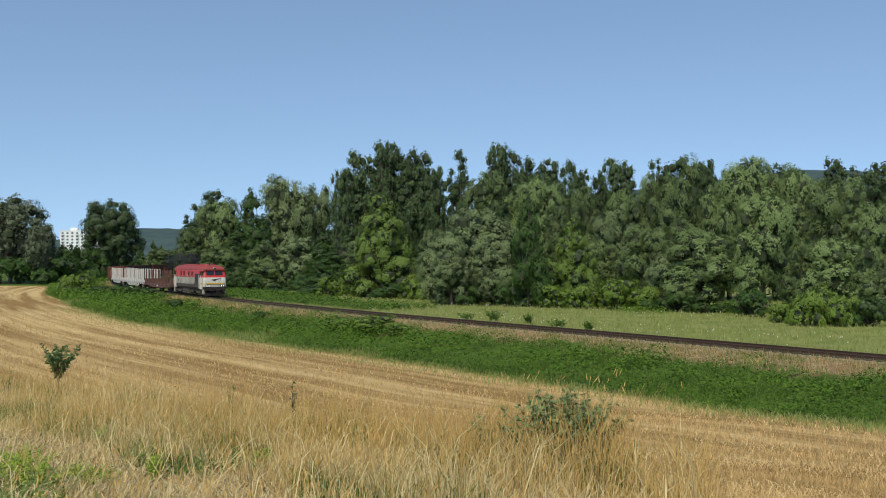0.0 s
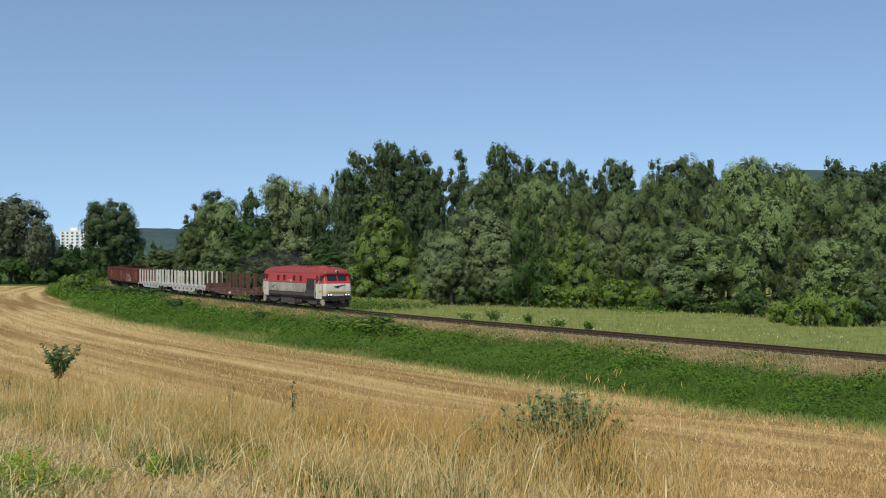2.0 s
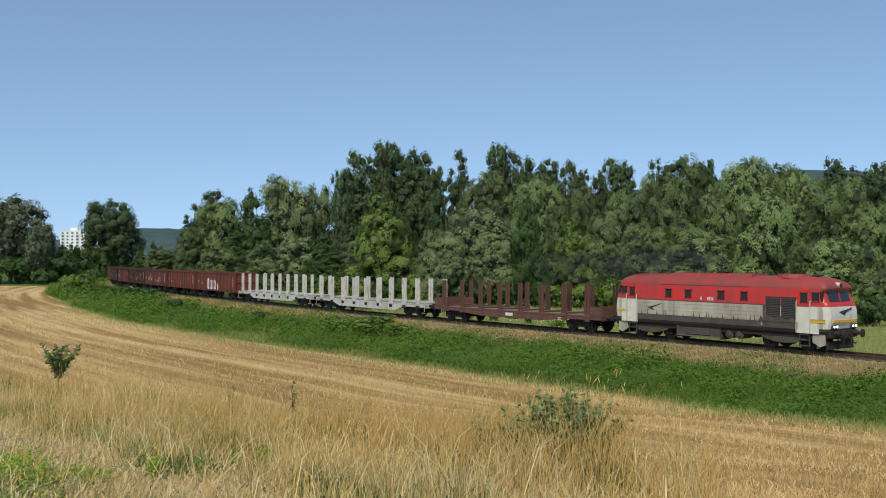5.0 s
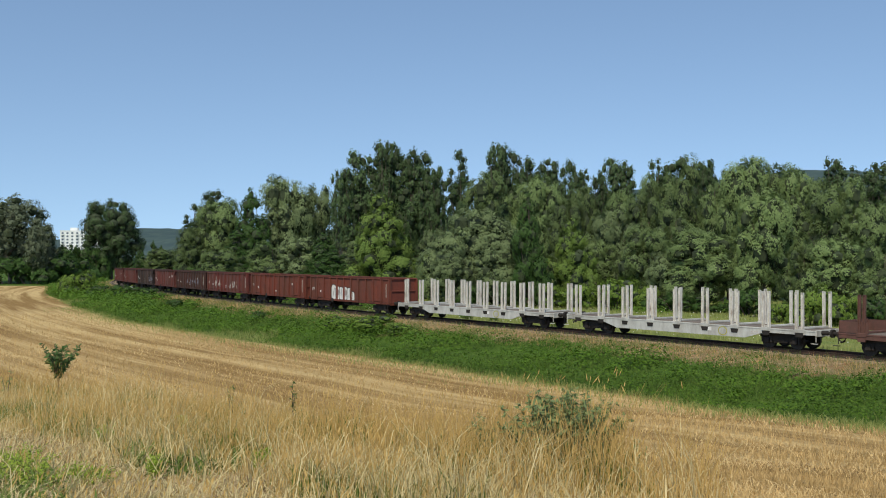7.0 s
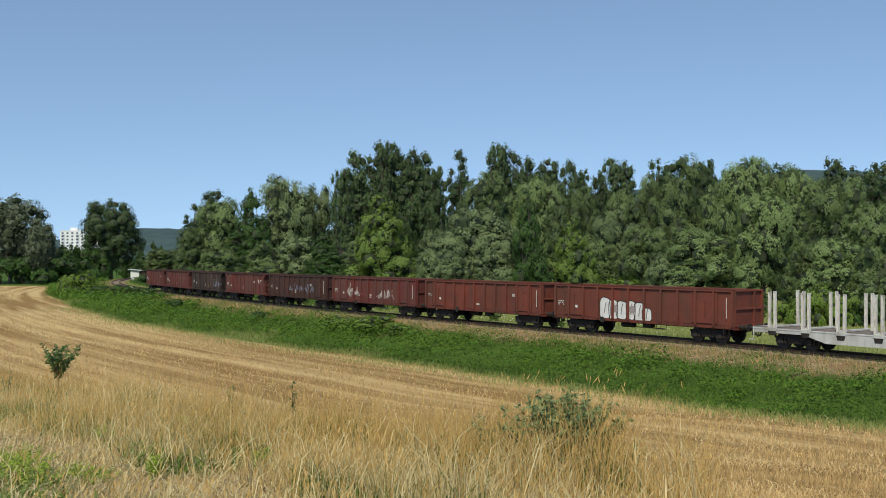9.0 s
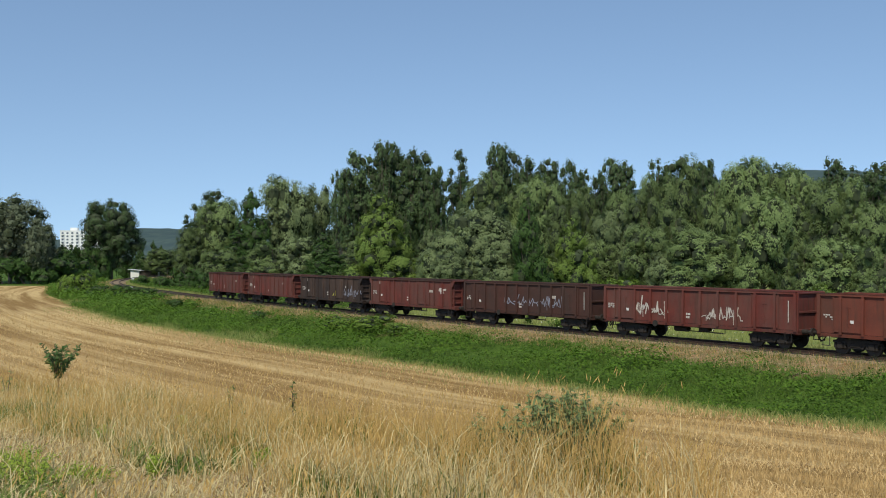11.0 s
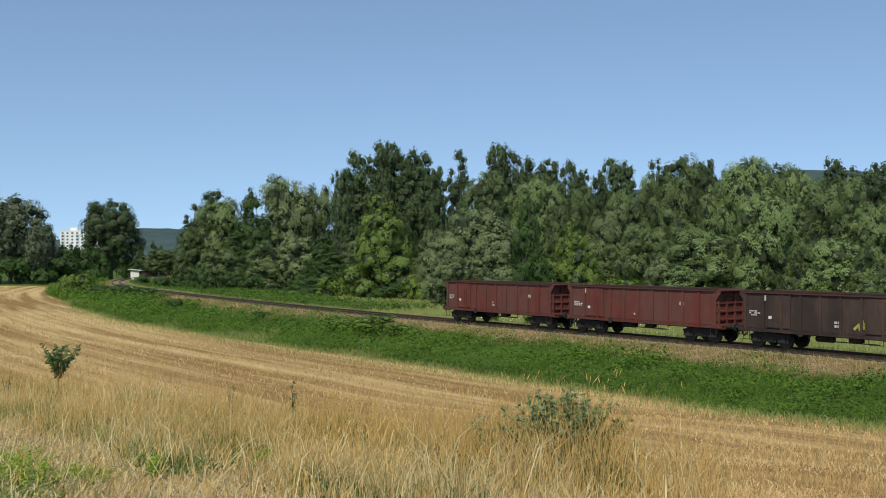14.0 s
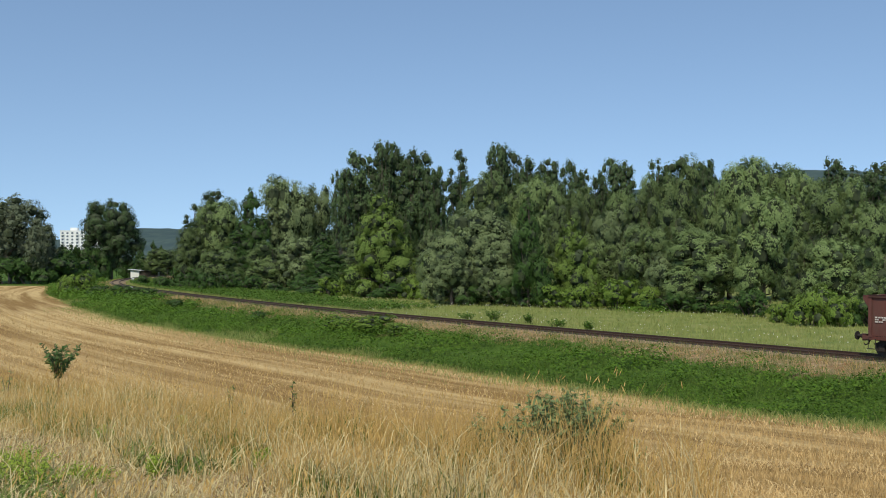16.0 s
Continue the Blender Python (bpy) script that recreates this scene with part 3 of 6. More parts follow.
SHRUBS = [
    (34.5, 93, 3.9, 2.7), (36.5, 92, 3.1, 2.3), (33.3, 98, 2.1, 1.7), (21.5, 124, 4.1, 3.7), (24.8, 123, 3.6, 2.9), (14.8, 127, 3.0, 3.0), (-4.4, 158, 3.6, 3.4), (-1.7, 155, 2.7, 2.8), (-18.9, 172, 3.3, 2.7), (-13.7, 168, 2.4, 2.5), (-62.7, 172, 4.1, 3.1), (-66.3, 176, 3.5, 2.1), (17.4, 125, 3.1, 2.6)]
DARK_SHRUBS = [
    (34.0, 110, 3.1, 2.6), (31.4, 119, 2.2, 3.2), (8.7, 132, 3.3, 3.5), (4.3, 136, 2.8, 3.2), (-7.6, 160, 2.6, 4.3), (-26.2, 190, 3.0, 4.0), (-38.2, 215, 3.2, 4.5), (-46.3, 225, 3.7, 4.0), (-53.4, 228, 4.3, 5.4), (39.4, 92, 2.6, 2.5), (28.3, 120, 2.5, 2.9), (25.3, 122, 2.5, 2.5), (-109.8, 268, 7.8, 8.0), (-103.0, 270, 7.5, 8.0), (-116.6, 268, 7.0, 8.0), (-98.7, 275, 7.0, 7.4), (-110.3, 290, 10.5, 6.9), (-106.5, 293, 10.2, 6.6), (-101.2, 296, 9.6, 5.3), (-108.8, 352, 7.8, 6.7), (-104.0, 356, 7.1, 6.3), (-94.5, 345, 7.2, 7.4), (-63.3, 240, 4.9, 3.6), (-59.0, 235, 4.9, 4.9), (-22.2, 175, 1.8, 4.2), (12.9, 130, 2.6, 3.1), (-56.4, 200, 3.0, 2.7), (-53.2, 205, 3.6, 3.1), (-47.4, 200, 3.5, 3.1), (-42.9, 200, 3.8, 3.4), (-37.1, 195, 3.2, 3.0), (-30.8, 185, 2.1, 2.8), (-24.3, 180, 1.7, 2.7), (-64.0, 212, 2.5, 2.4)]
for kind, places, group in (("aspen", ASPENS, "aspens beyond the field"), ("broad", BROADS, ""), ("poplar", POPLARS, "poplars behind the meadow"), ("willow", WILLOWS, "willows behind the meadow"), ("silver", SILVERS, "silver willows"), ("maple", MAPLES, "dark trees"), ("dome", DOMES, "broad poplars"), ("cone", CONES, ""), ("shrub", SHRUBS, "shrubs at the wood's edge"), ("dark_shrub", DARK_SHRUBS, "shrubs under the trees")):
    for x, y, h, r in places:
        plant(kind, x, y, h, r, group=group)


# ---- grasses, weeds and stubble ----
m_dry = foliage("dry grass", (0.46, 0.375, 0.17), (0.86, 0.74, 0.43), translucent=0.3, rough=0.7)
m_dry_warm = foliage("ripe brown grass", (0.44, 0.285, 0.090), (0.70, 0.49, 0.185), translucent=0.3, rough=0.7)
m_fresh = foliage("fresh grass", (0.075, 0.130, 0.022), (0.170, 0.240, 0.055), translucent=0.3)
m_stubble = foliage("straw", (0.42, 0.27, 0.105), (0.74, 0.56, 0.28), translucent=0.15, rough=0.7)
m_stubble_dull = foliage("dull straw", (0.30, 0.195, 0.076), (0.52, 0.37, 0.165), translucent=0.15, rough=0.75)
m_parched = foliage("parched grass", (0.33, 0.225, 0.12), (0.52, 0.39, 0.21), translucent=0.2, rough=0.75)
m_weed = foliage("weeds", (0.078, 0.155, 0.016), (0.130, 0.230, 0.030), translucent=0.3, dry=(0.18, 0.25, 0.05), dry_amount=0.18)
m_weed_dark = foliage("dark weeds", (0.060, 0.120, 0.016), (0.100, 0.175, 0.028), translucent=0.25)
m_lea = foliage("meadow grass", (0.200, 0.245, 0.064), (0.335, 0.360, 0.125), translucent=0.3, dry=(0.40, 0.34, 0.15), dry_amount=0.2)
m_petal = surface("white umbels", (0.70, 0.70, 0.64), (0.60, 0.60, 0.50), 20.0, 0.8)


def blades(name, x, y, h, w, mat, rng, bend=0.35, wind=0.0, sink=0.03, tip=0.15, plain=False):
    """Bent tapering blades, one strip each: foot, middle, tip."""
    n = len(x)
    z = ground_z(x, y) - sink
    h, w = np.broadcast_to(h, n), np.broadcast_to(w, n)
    a = rng.uniform(0, 2 * math.pi, n)
    face = rng.uniform(-0.9, 0.9, n)
    lean = np.stack([np.cos(a) + wind, np.sin(a), np.zeros(n)], -1) * (h * bend * rng.uniform(0.2, 1.2, n))[:, None]
    side = np.stack([np.cos(face), np.sin(face), np.zeros(n)], -1) * (w / 2)[:, None]
    base = np.stack([x, y, z], -1)
    mid = base + lean * 0.35 + np.array([0, 0, 1]) * (h * 0.55)[:, None]
    end = base + lean + np.array([0, 0, 1]) * (h * np.clip(1 - 0.3 * bend, 0.5, 1))[:, None]
    if plain:
        return new(name, quads_mesh(name, np.stack([base - side, base + side, end + side * tip, end - side * tip], 1), mat))
    V = np.stack([base - side, base + side, mid + side * 0.8, mid - side * 0.8, end + side * tip, end - side * tip], 1).reshape(-1, 3)
    o = (np.arange(n) * 6)[:, None]
    L = np.concatenate([o + np.array([0, 1, 2, 3]), o + np.array([3, 2, 4, 5])], 1).reshape(-1)
    me = bpy.data.meshes.new(name)
    me.vertices.add(len(V))
    me.vertices.foreach_set("co", V.astype(np.float32).ravel())
    me.loops.add(len(L))
    me.loops.foreach_set("vertex_index", L.astype(np.int32))
    me.polygons.add(2 * n)
    me.polygons.foreach_set("loop_start", np.arange(0, 8 * n, 4, dtype=np.int32))
    me.update(calc_edges=True)
    me.materials.append(mat)
    return new(name, me)


def in_view(rng, n, y0, y1, power=1.0, margin=1.5):
    """Points of the wedge before the camera, thinning out with distance by the power."""
    t = rng.random(n)
    if abs(power - 1.0) < 1e-6:
        y = y0 * (y1 / y0) ** t
    else:
        q = 1 - power
        y = (y0 ** q + t * (y1 ** q - y0 ** q)) ** (1 / q)
    x = rng.uniform(-1, 1, n) * (0.46 * y + margin)
    return x, y


def along_line(rng, n, s0, s1, u0, u1, near_more=1.0):
    """Points beside the line, thicker where the line comes near."""
    t = rng.random(n) ** near_more
    s = s0 + (s1 - s0) * t
    u = rng.uniform(u0, u1, n)
    h = np.interp(s, TS, TH)
    return np.interp(s, TS, TX) - np.sin(h) * u, np.interp(s, TS, TY) + np.cos(h) * u, s, u


def stuff(ob, label, cat):
    return tagged(ob, label, cat, kind="stuff")


r1 = np.random.default_rng(31)
# tall grass on the verge
x, y = in_view(r1, 200000, 8.0, 42, 0.6)
w = verge(x, y)
clump = wave(x, y, 0.9, 0.7) * 0.5 + wave(x, y, 2.7, 1.9) * 0.5
k = (w > -1.0 + 0.4 * clump) & (r1.random(len(x)) < 0.55 + 0.35 * clump)
x, y, w, clump = x[k], y[k], w[k], clump[k]
tall = np.clip(0.56 + 0.62 * clump, 0.10, 1.0) * r1.uniform(0.55, 1.25, len(x)) * np.interp(w, [-1, 0, 2.5, 4.5, 7], [0.6, 1.0, 0.85, 0.42, 0.24])
p_brown = np.interp(w, [-1, 0, 3, 5, 8], [0.62, 0.62, 0.40, 0.14, 0.06]) + 0.22 * wave(x, y, 0.55, 2.2)
p_green = np.interp(w, [-1, 3, 6, 9], [0.08, 0.26, 0.32, 0.40]) + 0.34 * wave(x, y, 0.9, 0.4) + 0.08 * wave(x, y, 2.3, 1.4)
pick = r1.random(len(x))
g1 = pick < p_brown
g2 = ~g1 & (pick > 1 - p_green)
g0 = ~g1 & ~g2
stuff(blades("dry_grass", x[g0], y[g0], tall[g0], r1.uniform(0.005, 0.012, g0.sum()), m_dry, r1, 0.65, 0.15), "pale dry uncut grass on the verge", "grass")
stuff(blades("brown_grass", x[g1], y[g1], tall[g1] * 1.05, r1.uniform(0.004, 0.008, g1.sum()), m_dry_warm, r1, 0.3, 0.15), "ripe brown seeding grass on the verge", "grass")
stuff(blades("green_grass", x[g2], y[g2], tall[g2] * 0.62, r1.uniform(0.006, 0.014, g2.sum()), m_fresh, r1, 0.4), "green grass among the dry stalks", "grass")
# seed heads: slim tufts on the tallest stalks
k = r1.random(len(x)) < 0.10
hx, hy, hh = x[k], y[k], tall[k] * 1.02
n = len(hx)
hz = ground_z(hx, hy) + hh
d = np.stack([r1.normal(0.15, 0.3, n), r1.normal(0, 0.3, n), np.ones(n)], -1) * r1.uniform(0.025, 0.06, n)[:, None]
sd = np.stack([np.ones(n), np.zeros(n), np.zeros(n)], -1) * r1.uniform(0.004, 0.008, n)[:, None]
c = np.stack([hx, hy, hz], -1)
stuff(new("seed_head", quads_mesh("seed_head", np.stack([c - d, c + sd, c + d, c - sd], 1), m_dry_warm)), "brown seed heads on dry grass", "grass")
# single long straws lying across
x, y = in_view(r1, 900, 8.5, 26, 0.6)
k = verge(x, y) > -0.3
stuff(blades("long_straw", x[k], y[k], r1.uniform(0.6, 1.1, k.sum()), 0.010, m_dry, r1, 1.3, 0.4), "long bent pale straws", "grass")
# last year's straw, matted and lying every way near the camera
x, y = in_view(r1, 46000, 8.5, 19, 0.5)
w = verge(x, y)
k = (w > 1.5) & (r1.random(len(x)) < np.interp(w, [1.5, 4, 7], [0.15, 0.7, 0.9]) * (0.6 + 0.5 * wave(x, y, 0.7, 1.1)))
pale = r1.random(len(x)) < 0.55
for q, mat, lb in ((k & pale, m_dry, "pale matted straw lying in the verge"), (k & ~pale, m_parched, "brown matted straw lying in the verge")):
    stuff(blades("matted_straw", x[q], y[q], r1.uniform(0.14, 0.36, q.sum()), r1.uniform(0.006, 0.014, q.sum()), mat, r1, 2.0, 0.0, 0.0, 0.5), lb, "straw")
# low green herbs near the camera's feet
x, y = in_view(r1, 30000, 8.5, 15, 0.4)
patchy = wave(x, y, 0.8, 3.0) + 0.8 * (x < -2.5) - 0.35
k = (verge(x, y) > 2.5) & (patchy > 0.35) & (r1.random(len(x)) < 0.55)
stuff(blades("low_herb", x[k], y[k], r1.uniform(0.12, 0.38, k.sum()), r1.uniform(0.018, 0.04, k.sum()), m_fresh, r1, 0.9), "low green herbs in the verge", "weeds")

# stubble stalks in drilled rows, and loose straw
x, y = in_view(r1, 140000, 13, 120, 1.15)
s_, u_ = off_track(x, y)
k = (u_ > bank_foot(s_) + 0.5 + 0.3 * np.sin(x * 0.31)) & (verge(x, y) < 0.2)
x, y, u_ = x[k], y[k], u_[k]
drill = np.abs(((u_ / 0.32) % 1.0) - 0.5)
k = r1.random(len(x)) < 0.35 + 1.1 * drill
x, y = x[k], y[k]
dist = np.hypot(x, y)
s_, u_ = off_track(x, y)
streak = np.sin(u_ * 1.9 + 0.6 * np.sin(s_ * 0.05)) + 0.7 * np.sin(u_ * 0.83 + 1.0) + r1.normal(0, 0.3, len(x))
for k, mat, lb in ((streak > -0.2, m_stubble, "cut golden straw stubble in rows"), (streak <= -0.2, m_stubble_dull, "duller brown stubble between the swaths")):
    stuff(blades("stubble", x[k], y[k], r1.uniform(0.08, 0.20, k.sum()) * np.interp(dist[k], [15, 60], [1, 1.15]), np.interp(dist[k], [14, 40, 110], [0.012, 0.024, 0.05]), mat, r1, 0.5, 0.0, 0.02, 0.7, True), lb, "stubble")
x, y = in_view(r1, 30000, 13, 90, 1.1)
s_, u_ = off_track(x, y)
swath = np.sin(u_ * 1.05) + 0.4 * np.sin(u_ * 2.3 + s_ * 0.02)
k = (u_ > bank_foot(s_) + 1) & (verge(x, y) < -0.5) & (swath > 0.25)
x, y = x[k], y[k]
stuff(blades("loose_straw", x, y, r1.uniform(0.10, 0.24, len(x)), np.interp(np.hypot(x, y), [14, 60], [0.014, 0.05]), m_stubble, r1, 2.2, 0.0, 0.0, 0.8), "loose straw lying in swaths", "straw")
# green regrowth in the stubble near the bank
x, y, s_, u_ = along_line(r1, 24000, -14, 110, 13.2, 19.5, 1.5)
q = u_ - bank_foot(s_)
k = (q > -0.8) & (r1.random(len(x)) < np.interp(q, [0, 0.8, 3.5], [1, 0.5, 0.03]))
stuff(blades("field_edge_grass", x[k], y[k], r1.uniform(0.12, 0.4, k.sum()), 0.035, m_lea, r1, 0.5), "green and yellow grass along the field's edge", "grass")


def weeds(name, x, y, h, leaf, mat, rng, per=6):
    """Leafy weeds: leaves set round a short stem."""
    n = len(x)
    z = ground_z(x, y)
    x, y, z, h, leaf = (np.repeat(a, per) for a in (x, y, z, h, leaf))
    m = n * per
    a = rng.uniform(0, 2 * math.pi, m)
    lift = rng.random(m) ** 0.6
    rad = h * rng.uniform(0.1, 0.55, m)
    c = np.stack([x + np.cos(a) * rad, y + np.sin(a) * rad, z + h * lift], -1)
    out = np.stack([np.cos(a), np.sin(a), rng.uniform(-0.5, 0.5, m)], -1)
    out /= np.linalg.norm(out, axis=1)[:, None]
    nrm = np.stack([rng.normal(0, 0.45, m), rng.normal(-0.2, 0.45, m), np.ones(m)], -1)
    sd = np.cross(out, nrm)
    sd /= np.linalg.norm(sd, axis=1)[:, None]
    ln, wd = leaf * rng.uniform(0.6, 1.3, m), leaf * 0.32 * rng.uniform(0.7, 1.3, m)
    drop = np.array([0, 0, -1]) * (ln * 0.25)[:, None]
    return new(name, quads_mesh(name, np.stack([c - out * ln[:, None] * 0.5, c + sd * wd[:, None], c + out * ln[:, None] * 0.5 + drop, c - sd * wd[:, None]], 1), mat))


# the bank's weeds: lumpy, deeper green in hollows
x, y, s_, u_ = along_line(r1, 46000, -18, 232, 3.6, 18.0, 1.55)
lump = wave(x, y, 0.38, 0.3) * 0.5 + wave(x, y, 0.9, 1.4) * 0.6 + 0.3 * wave(x, y, 2.1, 0.2)
lim = 4.9 + 0.9 * np.sin(s_ * 0.19) + 0.6 * np.sin(s_ * 0.47)
bare = (wave(x, y, 0.22, 5.0) > 0.75) & (u_ > bank_foot(s_) - 3)
k = (u_ > lim) & (u_ < bank_foot(s_) + r1.normal(0, 0.25, len(x))) & ~bare & (r1.random(len(x)) < 0.75 + 0.4 * lump)
x, y, lump, s_ = x[k], y[k], lump[k], s_[k]
hgt = np.clip(0.34 + 0.55 * lump, 0.06, 1.3) * r1.uniform(0.7, 1.3, len(x))
lf = np.interp(s_, [0, 60, 200], [0.115, 0.155, 0.30])
k = r1.random(len(x)) + 0.5 * wave(x, y, 0.3, 2.0) < 0.62
stuff(weeds("bank_weeds", x[k], y[k], hgt[k], lf[k], m_weed, r1, 6), "dense bright green weeds on the railway bank", "weeds")
stuff(weeds("bank_weeds", x[~k], y[~k], hgt[~k] * 1.15, lf[~k], m_weed_dark, r1, 6), "dense dark green weeds on the railway bank", "weeds")
# mounds of nettle and bramble that break up the bank
mx, my, ms, mu = along_line(r1, 260, -12, 225, 5.2, 12.8, 1.5)
rad = r1.uniform(0.6, 1.7, 260) * np.interp(ms, [0, 150], [0.8, 1.5])
per = 76
ang, dist_ = r1.uniform(0, 2 * math.pi, 260 * per), np.sqrt(r1.random(260 * per))
cx, cy, cr = np.repeat(mx, per), np.repeat(my, per), np.repeat(rad, per)
cx, cy = cx + np.cos(ang) * dist_ * cr, cy + np.sin(ang) * dist_ * cr
cz = ground_z(cx, cy) + 0.85 * cr * np.sqrt(1 - dist_ ** 2) * r1.uniform(0.85, 1.08, 260 * per)
nr = np.stack([np.cos(ang) * dist_, np.sin(ang) * dist_, 0.5 + np.sqrt(1 - dist_ ** 2)], -1) + r1.normal(0, 0.3, (260 * per, 3))
nr /= np.linalg.norm(nr, axis=1)[:, None]
tg = np.cross(nr, r1.normal(size=(260 * per, 3)))
tg /= np.linalg.norm(tg, axis=1)[:, None]
lz = (np.interp(np.repeat(ms, per), [0, 60, 200], [0.10, 0.13, 0.24]) * r1.uniform(0.6, 1.3, 260 * per))[:, None]
c = np.stack([cx, cy, cz], -1)
stuff(new("bank_bramble", quads_mesh("bank_bramble", np.stack([c - tg * lz, c + np.cross(nr, tg) * lz * 0.5, c + tg * lz, c - np.cross(nr, tg) * lz * 0.5], 1), m_weed)), "mounds of nettle and bramble on the bank", "weeds")
# grass standing among the weeds
x, y, s_, u_ = along_line(r1, 26000, -16, 232, 4.2, 17.5, 1.5)
k = (u_ < bank_foot(s_)) & (wave(x, y, 0.33, 3.3) + 0.5 * wave(x, y, 1.1, 0.8) > 0.0)
stuff(blades("bank_grass", x[k], y[k], r1.uniform(0.3, 0.85, k.sum()), np.interp(s_[k], [0, 60, 200], [0.022, 0.035, 0.08]), m_fresh, r1, 0.5, plain=True), "green grass standing among the bank's weeds", "grass")
# straw-coloured grass patches low on the bank
x, y, s_, u_ = along_line(r1, 16000, -8, 150, 9.5, 14.0, 1.5)
k = (wave(x, y, 0.22, 5.0) > 0.50) & (u_ > bank_foot(s_) - 4)
stuff(blades("pale_bank_grass", x[k], y[k], r1.uniform(0.25, 0.6, k.sum()), 0.03, m_lea, r1, 0.4), "pale grass tufts low on the bank", "grass")
# dry shoulder beside the ballast
x, y, s_, u_ = along_line(r1, 52000, -14, 230, 1.3, 6.4, 1.5)
k = r1.random(len(x)) < np.interp(u_, [1.3, 1.9, 5.0, 6.4], [0.3, 0.9, 0.8, 0.15])
x, y, s_, u_ = x[k], y[k], s_[k], u_[k]
rise = np.interp(u_, [1.3, 1.6, 2.6, 3.4], [1.1, 1.7, 1.6, 1.0])
wd = np.interp(s_, [0, 60, 200], [0.02, 0.035, 0.08])
pick = r1.random(len(x)) + 0.25 * wave(x, y, 0.5, 1.2)
for a, b, mat, nm, lb, hh in ((-1, 0.42, m_parched, "shoulder_grass", "brown parched grass beside the ballast", 0.24), (0.42, 0.58, m_dry_warm, "shoulder_grass", "pale parched grass beside the ballast", 0.26), (0.58, 9, m_fresh, "shoulder_grass", "green tufts beside the ballast", 0.32)):
    q = (pick >= a) & (pick < b)
    stuff(blades(nm, x[q], y[q], r1.uniform(0.4, 1.3, q.sum()) * hh * rise[q], wd[q], mat, r1, 0.6, plain=True), lb, "grass")
# far side of the line: tall green growth, then the meadow
x, y, s_, u_ = along_line(r1, 22000, -14, 240, -6.5, -2.2, 1.3)
k = r1.random(len(x)) < 0.35 + 0.4 * (wave(x, y, 0.35, 2.5) > 0.1) + 0.5 * smoothstep(70, 120, s_)
stuff(blades("lineside_grass", x[k], y[k], r1.uniform(0.25, 0.75, k.sum()), np.interp(s_[k], [0, 60, 200], [0.03, 0.05, 0.10]), m_lea, r1, 0.4, plain=True), "green grass along the far side of the track", "grass")
x, y, s_, u_ = along_line(r1, 6200, 76, 245, -24, -3.0, 1.0)
stuff(weeds("lineside_weeds", x, y, r1.uniform(0.3, 1.1, len(x)), np.full(len(x), 0.30), m_weed_dark, r1, 9), "rank green weeds between track and wood", "weeds")
x, y, s_, u_ = along_line(r1, 48000, -20, 110, -58, -4.0, 1.1)
k = r1.random(len(x)) < 0.75 + 0.3 * wave(x, y, 0.25, 0.9)
stuff(blades("meadow_grass", x[k], y[k], r1.uniform(0.2, 0.5, k.sum()), r1.uniform(0.05, 0.11, k.sum()), m_lea, r1, 0.4, plain=True), "yellow-green meadow grass", "grass")
x0, y0 = x, y
x, y, s_, u_ = along_line(r1, 9000, -10, 100, -62, -30, 1.0)
k = (wave(x, y, 0.2, 1.7) > 0.1) & (u_ < -36 - 6 * np.sin(s_ * 0.07))
stuff(weeds("meadow_weeds", x[k], y[k], r1.uniform(0.3, 0.9, k.sum()), np.full(k.sum(), 0.22), m_weed, r1, 6), "rank green growth at the edge of the wood", "weeds")
x, y = x0, y0
k = r1.random(len(x)) < 0.02 * (1 + wave(x, y, 0.18, 4.0))
px_, py_ = x[k], y[k]
pz_ = ground_z(px_, py_) + 0.42
e = r1.uniform(0.015, 0.035, len(px_))
c = np.stack([px_, py_, pz_], -1)
stuff(new("meadow_flower", quads_mesh("meadow_flower", np.stack([c + np.stack([a * e, 0.3 * b * e, b * e], -1) for a, b in ((-1, -1), (1, -1), (1, 1), (-1, 1))], 1), m_petal)), "white umbels dotted over the meadow", "flowers")


# the same dry grass round and behind the camera's feet
x, y = r1.uniform(-11, 5, 12000), r1.uniform(-9, 9, 12000)
k = (np.hypot(x, y) > 1.4) & ((y < 7.5) | (np.abs(x) > 0.46 * y + 1.5)) & (verge(x, y) > -0.5)
stuff(blades("dry_grass", x[k], y[k], r1.uniform(0.2, 0.5, k.sum()), 0.008, m_dry, r1, 0.5, plain=True), "short dry grass round the camera", "grass")


